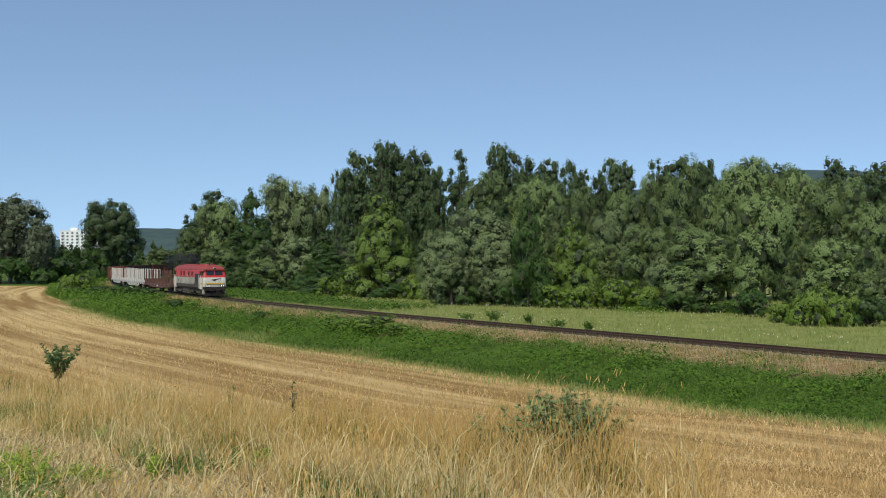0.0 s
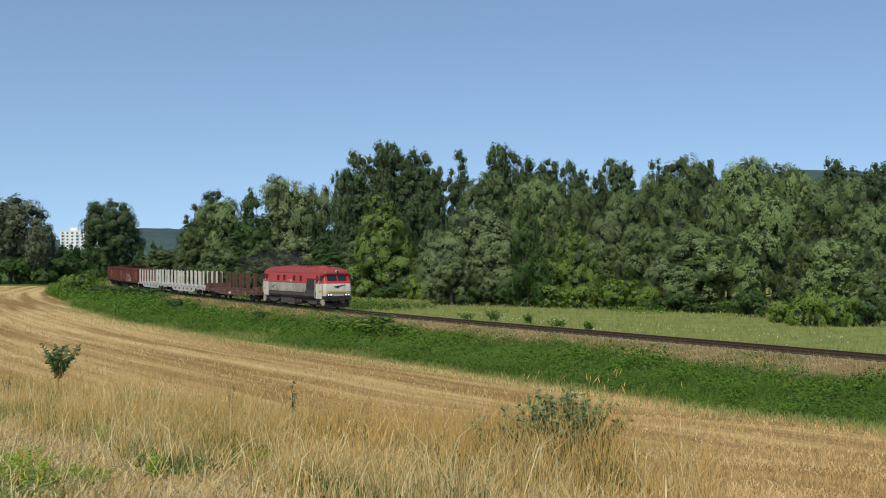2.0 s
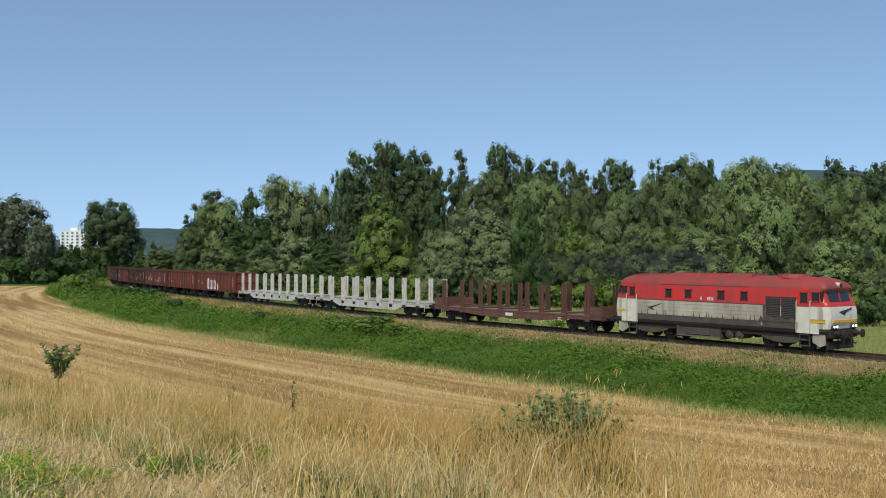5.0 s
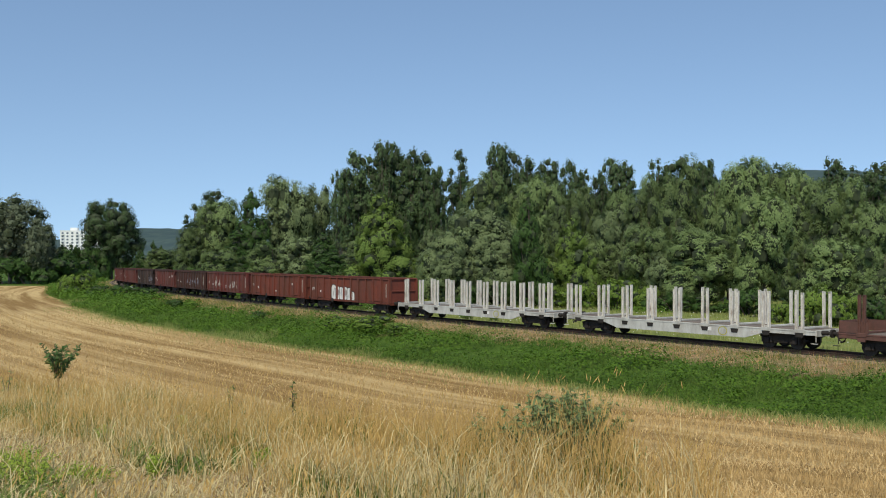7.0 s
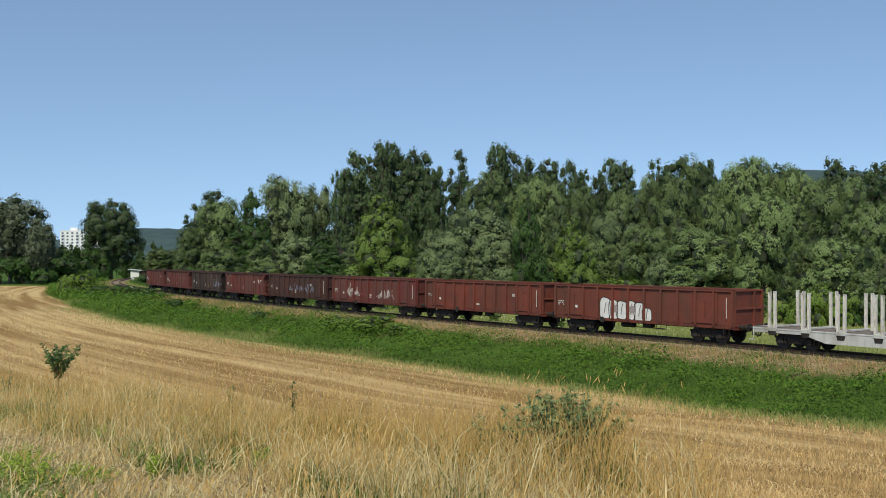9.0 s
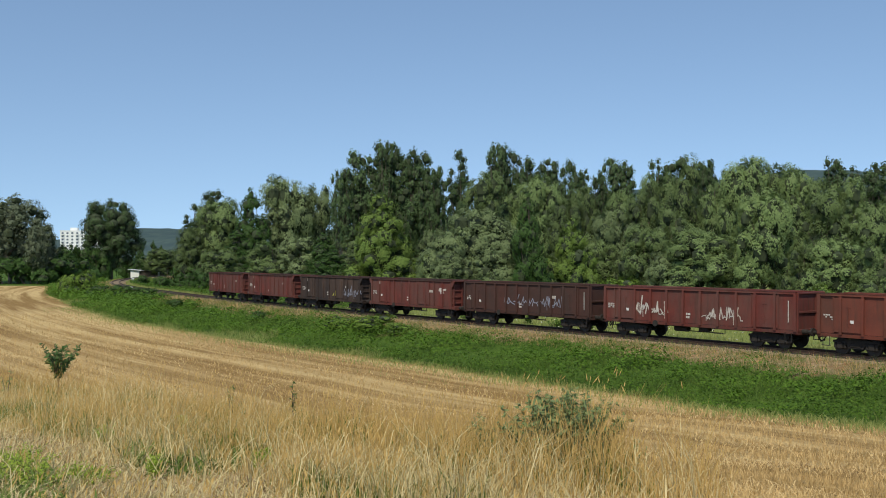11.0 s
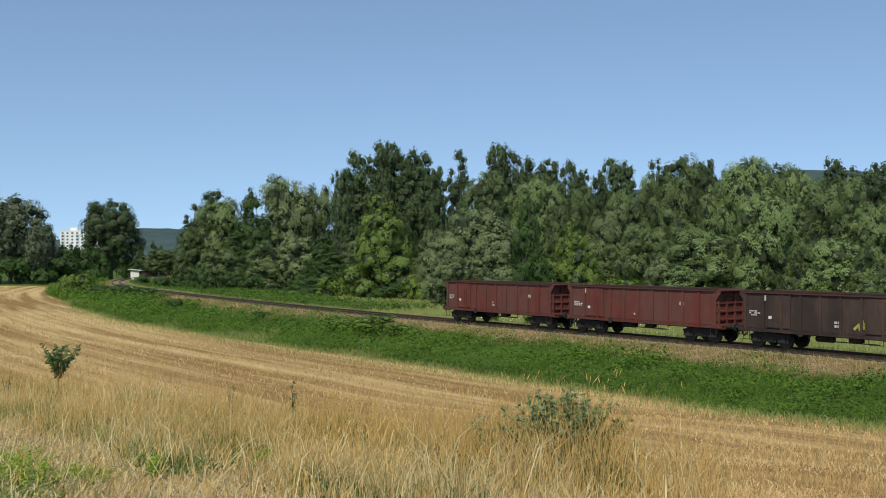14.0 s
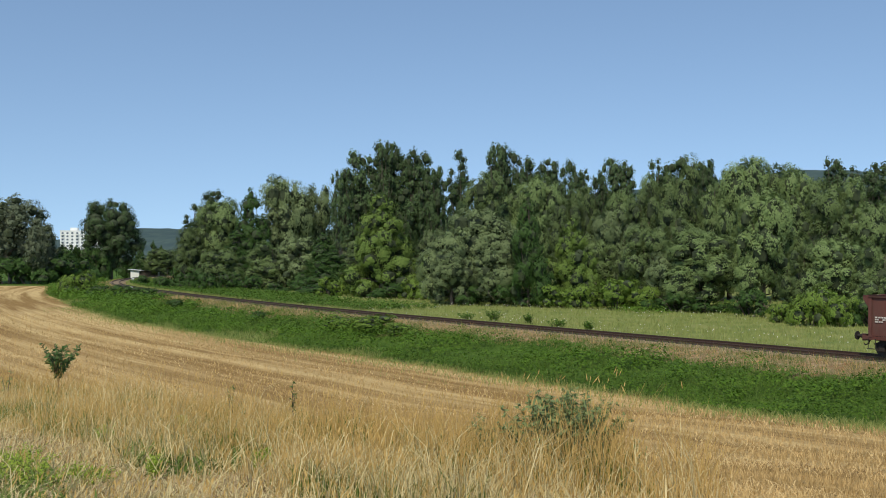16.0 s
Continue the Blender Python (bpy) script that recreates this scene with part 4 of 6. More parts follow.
# ---- single plants ----
def leafy_plant(name, label, cat, x, y, height, width, stems, leaf, per_stem, mat, seed, bare=0.25, thick=0.012, sprawl=1.0, bole=0.0):
    """Upright woody stems with alternate leaves."""
    rng = np.random.default_rng(seed)
    t = new(name)
    tagged(t, label, cat)
    z = float(ground_z([x], [y])[0])
    t.location = (x, y, z)
    SV, SF, Q = [], [], []
    if bole:
        SV, SF = tube([np.array([0, 0, -0.05]), np.array([0.02, 0, bole * 0.5]), np.array([0, 0, bole])], [thick * 1.5, thick * 1.2, thick], 7)
    for i in range(stems):
        a = rng.uniform(0, 2 * math.pi)
        rr = width / 2 * rng.uniform(0.15, 1.0) * sprawl
        h = height * rng.uniform(0.6, 1.0) * (1 - 0.25 * rr / width)
        foot = np.array([math.cos(a) * rr * 0.25, math.sin(a) * rr * 0.25, -0.03]) if not bole else np.array([0, 0, bole * rng.uniform(0.7, 1.0)])
        tip = np.array([math.cos(a) * rr, math.sin(a) * rr, h])
        mid = (foot + tip) / 2 + np.array([-math.cos(a), -math.sin(a), 0]) * rr * 0.18
        pts = [foot, mid, tip]
        vs, fs = tube(pts, [thick, thick * 0.7, thick * 0.25], 5)
        o = len(SV)
        SV += vs
        SF += [tuple(j + o for j in f) for f in fs]
        for k in range(per_stem):
            u = bare + (1 - bare) * (k + rng.random()) / per_stem
            p = foot * (1 - u) ** 2 + 2 * mid * u * (1 - u) + tip * u * u
            d = rng.normal(size=3) * np.array([1, 1, 0.6]) + np.array([0, 0, 0.15])
            d /= np.linalg.norm(d)
            nrm = np.cross(d, np.array([0, -0.35, 1.0]) + 0.55 * rng.normal(size=3))
            nrm /= np.linalg.norm(nrm)
            l = leaf * rng.uniform(0.6, 1.3)
            p = p + d * l * 0.5
            Q.append([p - d * l * 0.6, p + nrm * l * 0.30, p + d * l * 0.7, p - nrm * l * 0.30])
    shared("stem", mesh_of("stem", SV, SF, m_bark), t)
    shared("foliage", quads_mesh("foliage", np.array(Q), mat), t)
    return t


m_bluegreen = foliage("blue-green leaves", (0.150, 0.205, 0.070), (0.29, 0.345, 0.15), translucent=0.35)
m_herb = foliage("yellow-green herb leaves", (0.25, 0.36, 0.045), (0.42, 0.52, 0.085), translucent=0.4)
m_deep = foliage("deep green leaves", (0.060, 0.120, 0.034), (0.130, 0.205, 0.065), translucent=0.2)
leafy_plant("verge_bush", "blue-green leafy bush standing in dry grass", "bush", 1.36, 11.3, 1.04, 1.55, 110, 0.058, 80, m_bluegreen, 5, 0.10, 0.004)
leafy_plant("verge_bush", "small blue-green bush beside the larger one", "bush", 0.55, 12.0, 0.72, 0.8, 24, 0.040, 44, m_bluegreen, 6, 0.15, 0.004)
leafy_plant("verge_bush", "low blue-green side growth of the bush", "bush", 2.05, 11.9, 0.70, 0.8, 24, 0.040, 44, m_bluegreen, 7, 0.15, 0.004)
leafy_plant("young_tree", "young tree with dark leaves on the verge", "tree", -10.2, 26.5, 1.75, 1.25, 22, 0.095, 46, m_deep, 8, 0.16, 0.016, bole=0.65)
leafy_plant("sapling", "thin single sapling in the grass", "tree", -2.72, 18.0, 1.08, 0.16, 2, 0.055, 36, m_deep, 9, 0.40, 0.012)
leafy_plant("sapling", "short leafy sapling in the grass", "tree", -4.12, 19.5, 0.72, 0.30, 3, 0.055, 22, m_deep, 10, 0.45, 0.012)
leafy_plant("sapling", "grey-green seedling beside the young tree", "tree", -11.9, 27.3, 0.95, 0.4, 3, 0.07, 14, m_bluegreen, 12, 0.4, 0.010)
for x, y, h, wd, sd in ((-4.6, 11.2, 0.34, 0.9, 21), (-4.2, 10.3, 0.34, 0.8, 31), (-4.8, 10.9, 0.32, 0.8, 32), (-5.0, 12.0, 0.36, 0.9, 33), (-3.6, 10.4, 0.30, 0.5, 34), (-5.3, 12.4, 0.32, 0.8, 22), (-3.9, 10.8, 0.30, 0.7, 23), (-3.1, 10.8, 0.36, 0.25, 24), (-5.2, 15.5, 0.34, 0.4, 25), (-3.0, 14.2, 0.3, 0.3, 26), (-2.2, 12.0, 0.3, 0.3, 27), (-4.4, 16.9, 0.36, 0.3, 28)):
    leafy_plant("herb_clump", "yellow-green herb clump in dry grass", "herb", x, y, h * 1.1, wd, 24, 0.032, 26, m_herb, sd, 0.3, 0.003)
# bushes on the bank and by the line
for x, y, h, r in ((-5.6, 79.8, 1.5, 2.6), (-8.4, 83.0, 1.2, 2.0), (-3.2, 77.0, 1.0, 1.6)):
    plant("shrub", x, y, h, r, group="bushes on the bank")
for x, y, h, r in ((-17.5, 95.6, 0.9, 1.1), (-40.2, 138.3, 1.6, 2.2), (-31.4, 117.0, 1.2, 1.6), (-45.5, 146.0, 1.6, 2.4), (-49.0, 152.0, 1.8, 2.6), (-54.0, 158.0, 1.8, 2.4)):
    plant("dark_shrub", x, y, h, r, group="bushes by the railway")

for x, y, h, wd, sd in ((5.2, 101.0, 1.3, 3.0, 61), (8.2, 96.3, 1.2, 1.2, 62), (10.4, 91.0, 1.0, 2.2, 63), (12.4, 85.0, 1.0, 1.1, 64), (-9.2, 108.0, 1.4, 3.0, 65), (-16.5, 118.0, 1.4, 2.0, 66), (2.4, 100.0, 1.0, 2.2, 67)):
    leafy_plant("lineside_weed", "tall ragged green weed beside the track", "weed", x, y, h, wd, 40, 0.16, 14, m_weed_dark, sd, 0.1, 0.01)


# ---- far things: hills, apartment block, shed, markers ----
# distance haze over the hills is put into this bluish base colour
m_hill = surface("wooded hillside with painted haze", (0.052, 0.085, 0.088), (0.085, 0.125, 0.110), 0.03, 0.95, bump=0.6, fine=0.12, grime=(0.045, 0.070, 0.075), grime_amount=0.6, spec=0.1)


def hill(name, xs, hs, y0, depth, label):
    """A wooded ridge: crest heights along x, falling off to front and back."""
    nx, ny = 260, 14
    V = []
    for j in range(ny + 1):
        v = -1 + 2 * j / ny
        for i in range(nx + 1):
            x = xs[0] + (xs[-1] - xs[0]) * i / nx
            h = float(np.interp(x, xs, hs)) * (1 - v * v) ** 0.8
            h += (9 * noise.noise(Vector((x * 0.012, v * 9, 1.0))) + 5 * noise.noise(Vector((x * 0.05, v * 30, 2.0)))) * (1 - v * v)
            V.append((x, y0 + v * depth, h - 2))
    Fc = [(j * (nx + 1) + i, j * (nx + 1) + i + 1, (j + 1) * (nx + 1) + i + 1, (j + 1) * (nx + 1) + i) for j in range(ny) for i in range(nx)]
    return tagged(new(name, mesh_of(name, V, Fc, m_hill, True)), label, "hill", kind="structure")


hill("hill", [-2600, -1100, -820, -753, -685, -600, -300, 0, 370, 640, 840, 1150, 1600, 2600], [30, 42, 62, 72, 84, 80, 78, 105, 168, 200, 226, 216, 190, 120], 2500, 700, "wooded hills on the horizon, haze in their blue-green colour")

m_render = surface("white rendered wall", (0.80, 0.80, 0.78), (0.72, 0.73, 0.72), 0.2, 0.8)
m_pane = surface("far window glass", (0.10, 0.12, 0.15), (0.16, 0.19, 0.22), 0.5, 0.2)


def apartment(x, y, w, h, d, label, floors, cols):
    a = new("apartment_building")
    a.location = (x, y, 0)
    tagged(a, label, "building", "apartment blocks beyond the trees")
    part("wall", one_box(-w / 2, w / 2, 0, d, 0, h), m_render, a)
    part("roof", one_box(-w / 2 - 0.3, w / 2 + 0.3, -0.3, d + 0.3, h, h + 0.5), m_render, a)
    part("lift_housing", one_box(-w * 0.15, w * 0.15, d * 0.3, d * 0.7, h + 0.5, h + 3.0), m_render, a)
    pane_me = bpy.data.meshes.new("window")
    bm = one_box(-0.9, 0.9, -0.08, 0.05, -0.8, 0.8)
    bm.to_mesh(pane_me)
    bm.free()
    pane_me.materials.append(m_pane)
    for f in range(floors):
        for c in range(cols):
            shared("window", pane_me, a, Matrix.Translation((-w / 2 + w * (c + 0.5) / cols, 0, h - 2.0 - f * 2.9)))
    for c in range(0, cols, 3):
        for f in range(floors):
            part("balcony", one_box(-w / 2 + w * (c + 0.5) / cols - 1.5, -w / 2 + w * (c + 0.5) / cols + 1.5, -1.2, -0.05, h - 3.9 - f * 2.9, h - 2.9 - f * 2.9), m_render, a)


def one_box(x0, x1, y0, y1, z0, z1):
    bm = bmesh.new()
    box(bm, x0, x1, y0, y1, z0, z1)
    return bm


apartment(-334, 900, 22, 32.5, 12, "white ten-storey apartment block beyond the trees", 8, 5)
apartment(-318, 915, 10, 27.0, 12, "lower white apartment block with flat roof", 6, 3)
apartment(-348, 930, 8, 30.0, 12, "narrow white apartment block", 6, 2)

m_shed_dark = surface("dark shed boards", (0.055, 0.042, 0.034), (0.085, 0.065, 0.05), 3.0, 0.9)
m_sheet = surface("pale roof sheet", (0.62, 0.64, 0.66), (0.52, 0.54, 0.55), 1.0, 0.5)


def shed():
    z = float(ground_z([-99], [330])[0])
    s = new("trackside_shed")
    s.location = (-98.8, 330, z)
    tagged(s, "low trackside shed, pale roof and dark open side", "shed")
    part("front_wall", one_box(-4.4, -1.6, 0, 3, 0, 2.9), m_render, s, "white wall")
    part("dark_wall", one_box(-1.6, 5.0, 0.3, 3, 0, 2.7), m_shed_dark, s, "dark boarded wall")
    bm = bmesh.new()
    prism(bm, [(-5.2, 3.25), (-0.8, 2.85), (-0.8, 3.0), (-5.2, 3.45)], -0.6, 3.4, axis="y")
    part("roof", bm, m_sheet, s, "pale sheet roof")
    part("dark_roof", one_box(-0.9, 5.3, 0.0, 3.4, 2.7, 2.95), m_shed_dark, s)
    part("corner_post", one_box(4.6, 5.1, -0.1, 0.3, 0, 2.7), m_render, s, "white corner post")


shed()


def marker(s, u, h):
    p = on_track(s)
    a = float(np.interp(s, TS, TH))
    x, y = p.x - math.sin(a) * u, p.y + math.cos(a) * u
    z = float(ground_z([x], [y])[0])
    m = new("line_marker")
    m.location = (x, y, z)
    tagged(m, "short white marker post beside the track", "marker post", "marker posts")
    part("post", one_box(-0.06, 0.06, -0.06, 0.06, -0.1, h), m_shed_dark, m)
    bm = bmesh.new()
    box(bm, -0.26, 0.26, -0.10, -0.05, h - 0.45, h + 0.05, 0.02)
    part("board", bm, m_render, m, "white board")


marker(130, 3.2, 1.0)
marker(213, -3.0, 0.9)


# ---- the train ----
RUST = (0.075, 0.040, 0.028)
m_oxide = surface("oxide red paint", (0.205, 0.052, 0.031), (0.150, 0.041, 0.028), 1.1, 0.72, spec=0.3, grime=RUST, grime_amount=0.70, bump=0.25)
m_oxide_b = surface("faded oxide paint", (0.165, 0.038, 0.028), (0.118, 0.031, 0.025), 1.3, 0.75, spec=0.3, grime=(0.10, 0.062, 0.05), grime_amount=0.70, bump=0.25)
m_oxide_c = surface("brown oxide paint", (0.092, 0.034, 0.025), (0.062, 0.027, 0.021), 1.0, 0.78, spec=0.3, grime=(0.045, 0.032, 0.027), grime_amount=0.9, bump=0.3)
m_oxide_d = surface("sooty brown paint", (0.050, 0.033, 0.028), (0.034, 0.025, 0.022), 1.0, 0.8, spec=0.3, grime=(0.11, 0.066, 0.048), grime_amount=0.5, bump=0.3)
m_under = surface("underframe dirt", (0.016, 0.013, 0.011), (0.030, 0.023, 0.018), 5.0, 0.85, bump=0.4)
m_tread = surface("wheel steel", (0.035, 0.028, 0.024), (0.06, 0.05, 0.045), 6.0, 0.6, 0.3)
m_grey = surface("pale grey paint", (0.56, 0.565, 0.53), (0.46, 0.46, 0.43), 1.8, 0.65, grime=(0.20, 0.17, 0.14), grime_amount=0.6, bump=0.2)
m_stake_grey = surface("chalky grey stake paint", (0.74, 0.72, 0.66), (0.58, 0.56, 0.51), 5.0, 0.75, grime=(0.16, 0.12, 0.09), grime_amount=0.6, bump=0.3)
m_stake_brown = surface("brown stake paint", (0.165, 0.070, 0.050), (0.11, 0.050, 0.038), 4.0, 0.75, grime=RUST, grime_amount=0.7, bump=0.3)
m_planks = surface("grey planks", (0.15, 0.12, 0.10), (0.22, 0.18, 0.14), 3.0, 0.9, bump=0.4, stretch=(0.3, 3, 1))
m_red = surface("signal red paint", (0.56, 0.032, 0.026), (0.46, 0.028, 0.024), 1.5, 0.42, grime=(0.22, 0.045, 0.035), grime_amount=0.45, bump=0.06)
m_roof = surface("sooted red roof", (0.42, 0.042, 0.034), (0.30, 0.046, 0.038), 1.5, 0.6, grime=(0.10, 0.05, 0.042), grime_amount=0.8, bump=0.1)
m_cream = surface("pale cream grey paint", (0.52, 0.49, 0.41), (0.42, 0.39, 0.32), 1.2, 0.5, grime=(0.20, 0.17, 0.13), grime_amount=0.75, bump=0.06)


def streaked(m, colour, amount, tall=0):
    """Lets dirt run down over a paint in narrow streaks."""
    nt = m.node_tree
    b = nt.nodes["Principled BSDF"]
    src = b.inputs["Base Color"].links[0].from_socket
    at = nt.nodes.new("ShaderNodeVectorMath")
    at.operation = "MULTIPLY_ADD"
    at.inputs[1].default_value = (37, 37, 37)
    nt.links.new(nt.nodes.new("ShaderNodeObjectInfo").outputs["Random"], at.inputs[0])
    nt.links.new(nt.nodes.new("ShaderNodeTexCoord").outputs["Object"], at.inputs[2])
    n = noise_of(nt, 1.0, 4.0, at.outputs[0], stretch=(3.2, 3.2, 0.28 if not tall else tall), rough=0.65)
    nt.links.new(mixed(nt, ramp(nt, n, 0.66 - 0.2 * amount, 0.80), src, colour), b.inputs["Base Color"])


m_white = surface("cab white paint", (0.66, 0.64, 0.58), (0.55, 0.53, 0.47), 1.5, 0.45, grime=(0.36, 0.32, 0.26), grime_amount=0.35, bump=0.05)
streaked(m_cream, (0.12, 0.10, 0.08), 0.5)
streaked(m_white, (0.24, 0.21, 0.17), 0.3)
streaked(m_stake_grey, (0.16, 0.085, 0.055), 0.7, 1.2)
for rusty in (m_oxide, m_oxide_b, m_oxide_c):
    streaked(rusty, (0.060, 0.030, 0.022), 0.5)
m_skirt = surface("grimy grey skirt", (0.095, 0.082, 0.068), (0.055, 0.047, 0.040), 2.0, 0.8, grime=(0.05, 0.04, 0.035), grime_amount=0.8, bump=0.2)
m_soot = surface("soot", (0.060, 0.050, 0.042), (0.10, 0.085, 0.070), 3.0, 0.9)
m_yellow_paint = surface("yellow paint", (0.62, 0.42, 0.035), (0.50, 0.33, 0.04), 3.0, 0.5)
m_louvre = surface("dark louvre", (0.050, 0.042, 0.036), (0.030, 0.026, 0.023), 4.0, 0.6)
m_logo = surface("dark blue mark", (0.020, 0.026, 0.045), (0.028, 0.034, 0.05), 3.0, 0.5)
m_chalk = surface("chalky white lettering", (0.62, 0.59, 0.54), (0.40, 0.34, 0.30), 9.0, 0.8)
m_spray = surface("white spray paint", (0.74, 0.73, 0.70), (0.58, 0.57, 0.55), 2.2, 0.6)
m_spray_grey = surface("grey spray paint", (0.34, 0.30, 0.29), (0.26, 0.21, 0.20), 4.0, 0.7)
m_spray_blue = surface("pale blue spray paint", (0.34, 0.36, 0.44), (0.22, 0.22, 0.28), 5.0, 0.7)
m_spray_yellow = surface("yellow spray paint", (0.52, 0.50, 0.06), (0.36, 0.34, 0.06), 5.0, 0.7)
m_black_line = surface("black spray line", (0.022, 0.02, 0.02), (0.03, 0.028, 0.028), 4.0, 0.7)
m_steel_pale = surface("painted handrail", (0.60, 0.58, 0.53), (0.50, 0.47, 0.42), 6.0, 0.5)


def glass_material():
    m, nt, b = fresh("dark cab glass")
    b.inputs["Base Color"].default_value = (0.018, 0.022, 0.026, 1)
    b.inputs["Roughness"].default_value = 0.12
    b.inputs["Specular IOR Level"].default_value = 0.4
    return m


def lamp_material():
    m, nt, b = fresh("headlight")
    b.inputs["Base Color"].default_value = (0.9, 0.9, 0.85, 1)
    b.inputs["Emission Color"].default_value = (1.0, 0.97, 0.88, 1)
    b.inputs["Emission Strength"].default_value = 1.4
    return m


m_glass, m_lamp = glass_material(), lamp_material()


def one(fn):
    bm = bmesh.new()
    fn(bm)
    return bm


def wheel_mesh(r):
    bm = bmesh.new()
    for rad, a, b, n in ((r, -0.065, 0.065, 24), (r + 0.028, 0.065, 0.095, 24), (0.15, -0.11, 0.12, 12)):
        rod(bm, (0, a, 0), (0, b, 0), rad, n)
    me = bpy.data.meshes.new("wheel")
    bm.to_mesh(me)
    bm.free()
    me.materials.append(m_tread)
    return me


WHEEL, WHEEL_BIG = wheel_mesh(0.46), wheel_mesh(0.50)


def side_frame_mesh(wb):
    """Cast bogie side frame with axle boxes and springs."""
    bm = bmesh.new()
    h = wb / 2
    prism(bm, [(-h - 0.42, 0.62), (-h - 0.42, 0.74), (-0.5, 0.84), (0.5, 0.84), (h + 0.42, 0.74), (h + 0.42, 0.62), (h - 0.30, 0.60), (0.42, 0.34), (-0.42, 0.34), (-h + 0.30, 0.60)], -0.06, 0.06, axis="y")
    for sx in (-h, h):
        box(bm, sx - 0.17, sx + 0.17, -0.14, 0.06, 0.30, 0.66, 0.03)
        for o in (-0.27, 0.27):
            rod(bm, (sx + o, -0.03, 0.34), (sx + o, -0.03, 0.66), 0.085, 8)
    box(bm, -0.30, 0.30, -0.10, 0.08, 0.40, 0.62, 0.03)
    me = bpy.data.meshes.new("side_frame")
    bm.to_mesh(me)
    bm.free()
    me.materials.append(m_under)
    return me


FRAME_18, FRAME_24 = side_frame_mesh(1.8), side_frame_mesh(2.4)


def bogie(v, x, wb=1.8, wheel=WHEEL, r=0.46, frame_me=FRAME_18):
    b = part("bogie", one(lambda bm: (box(bm, -0.35, 0.35, -0.95, 0.95, 0.48, 0.86, 0.04), box(bm, -wb / 2 - 0.3, wb / 2 + 0.3, -0.08, 0.08, 0.5, 0.6), rod(bm, (0, 0, 0.8), (0, 0, 0.98), 0.3, 12))), m_under, v)
    b.location.x = x
    for side in (-1, 1):
        f = shared("side_frame", frame_me, b, Matrix.Translation((0, side * 1.0, 0)) @ Matrix.Rotation(math.pi if side > 0 else 0, 4, "Z"))
        for sx in (-wb / 2, wb / 2):
            shared("wheel", wheel, b, Matrix.Translation((sx, side * 0.79, r)) @ Matrix.Rotation(0 if side < 0 else math.pi, 4, "Z"))
    for sx in (-wb / 2, wb / 2):
        part("axle", one(lambda bm: rod(bm, (sx, -0.9, r), (sx, 0.9, r), 0.085, 10)), m_under, b)
    return b


def buffer_mesh():
    bm = bmesh.new()
    rod(bm, (-0.1, 0, 0), (0.32, 0, 0), 0.13, 12)
    rod(bm, (0.30, 0, 0), (0.58, 0, 0), 0.09, 12)
    rod(bm, (0.56, 0, 0), (0.62, 0, 0), 0.235, 16, 0.22)
    me = bpy.data.meshes.new("buffer")
    bm.to_mesh(me)
    bm.free()
    me.materials.append(m_under)
    return me


BUFFER = buffer_mesh()


def couplings(v, half):
    """Buffers, hook with hanging links and brake hoses at both ends; half: to the headstock."""
    for e in (1, -1):
        turn = Matrix.Identity(4) if e > 0 else Matrix.Rotation(math.pi, 4, "Z")
        for y in (-0.875, 0.875):
            shared("buffer", BUFFER, v, turn @ Matrix.Translation((half, y, 1.05)))

        def hook(bm):
            rod(bm, (half, 0, 1.03), (half + 0.35, 0, 1.03), 0.05, 8)
            rod(bm, (half + 0.33, 0, 1.06), (half + 0.62, 0, 0.88), 0.035, 6)
            rod(bm, (half + 0.35, 0.08, 1.0), (half + 0.40, 0.08, 0.55), 0.03, 6)
        c = part("coupling_hook", one(hook), m_under, v)
        c.matrix_basis = turn

        def hose(bm):
            pts = [(half, 0.32, 0.92), (half + 0.18, 0.32, 0.80), (half + 0.36, 0.28, 0.58), (half + 0.55, 0.2, 0.52), (half + 0.66, 0.1, 0.60)]
            for a, b in zip(pts, pts[1:]):
                rod(bm, a, b, 0.032, 6)
        h = part("brake_hose", one(hose), m_under, v)
        h.matrix_basis = turn


def stroke(bm, pts, w, y):
    """A painted line of that width on the near side wall, through (x, z) points."""
    for (xa, za), (xb, zb) in zip(pts, pts[1:]):
        d = Vector((xb - xa, zb - za))
        if d.length < 1e-4:
            continue
        n = Vector((-d.y, d.x)).normalized() * w / 2
        e = d.normalized() * w * 0.3
        q = [(xa - e.x + n.x, za - e.y + n.y), (xa - e.x - n.x, za - e.y - n.y), (xb + e.x - n.x, zb + e.y - n.y), (xb + e.x + n.x, zb + e.y + n.y)]
        lo = [bm.verts.new((a, y, b)) for a, b in q]
        hi = [bm.verts.new((a, y - 0.004, b)) for a, b in q]
        bm.faces.new(lo)
        bm.faces.new(hi)
        for i in range(4):
            bm.faces.new((lo[i], lo[(i + 1) % 4], hi[(i + 1) % 4], hi[i]))
    bmesh.ops.recalc_face_normals(bm, faces=bm.faces)


def patch(bm, outline, y, depth=0.004):
    prism(bm, outline, y, y - depth, axis="y")


def bars(v, x, z, rows, cols, w, h, y, seed, name="lettering", mat=None):
    """Unreadable lettering as plain bars."""
    rng = random.Random(seed)
    bm = bmesh.new()
    for r in range(rows):
        cx = x
        for c in range(cols):
            ww = w * rng.uniform(0.5, 1.3)
            if rng.random() < 0.8:
                box(bm, cx, cx + ww * 0.8, y - 0.004, y, z - r * h * 1.5, z - r * h * 1.5 + h)
            cx += ww
    return part(name, bm, mat or m_chalk, v)


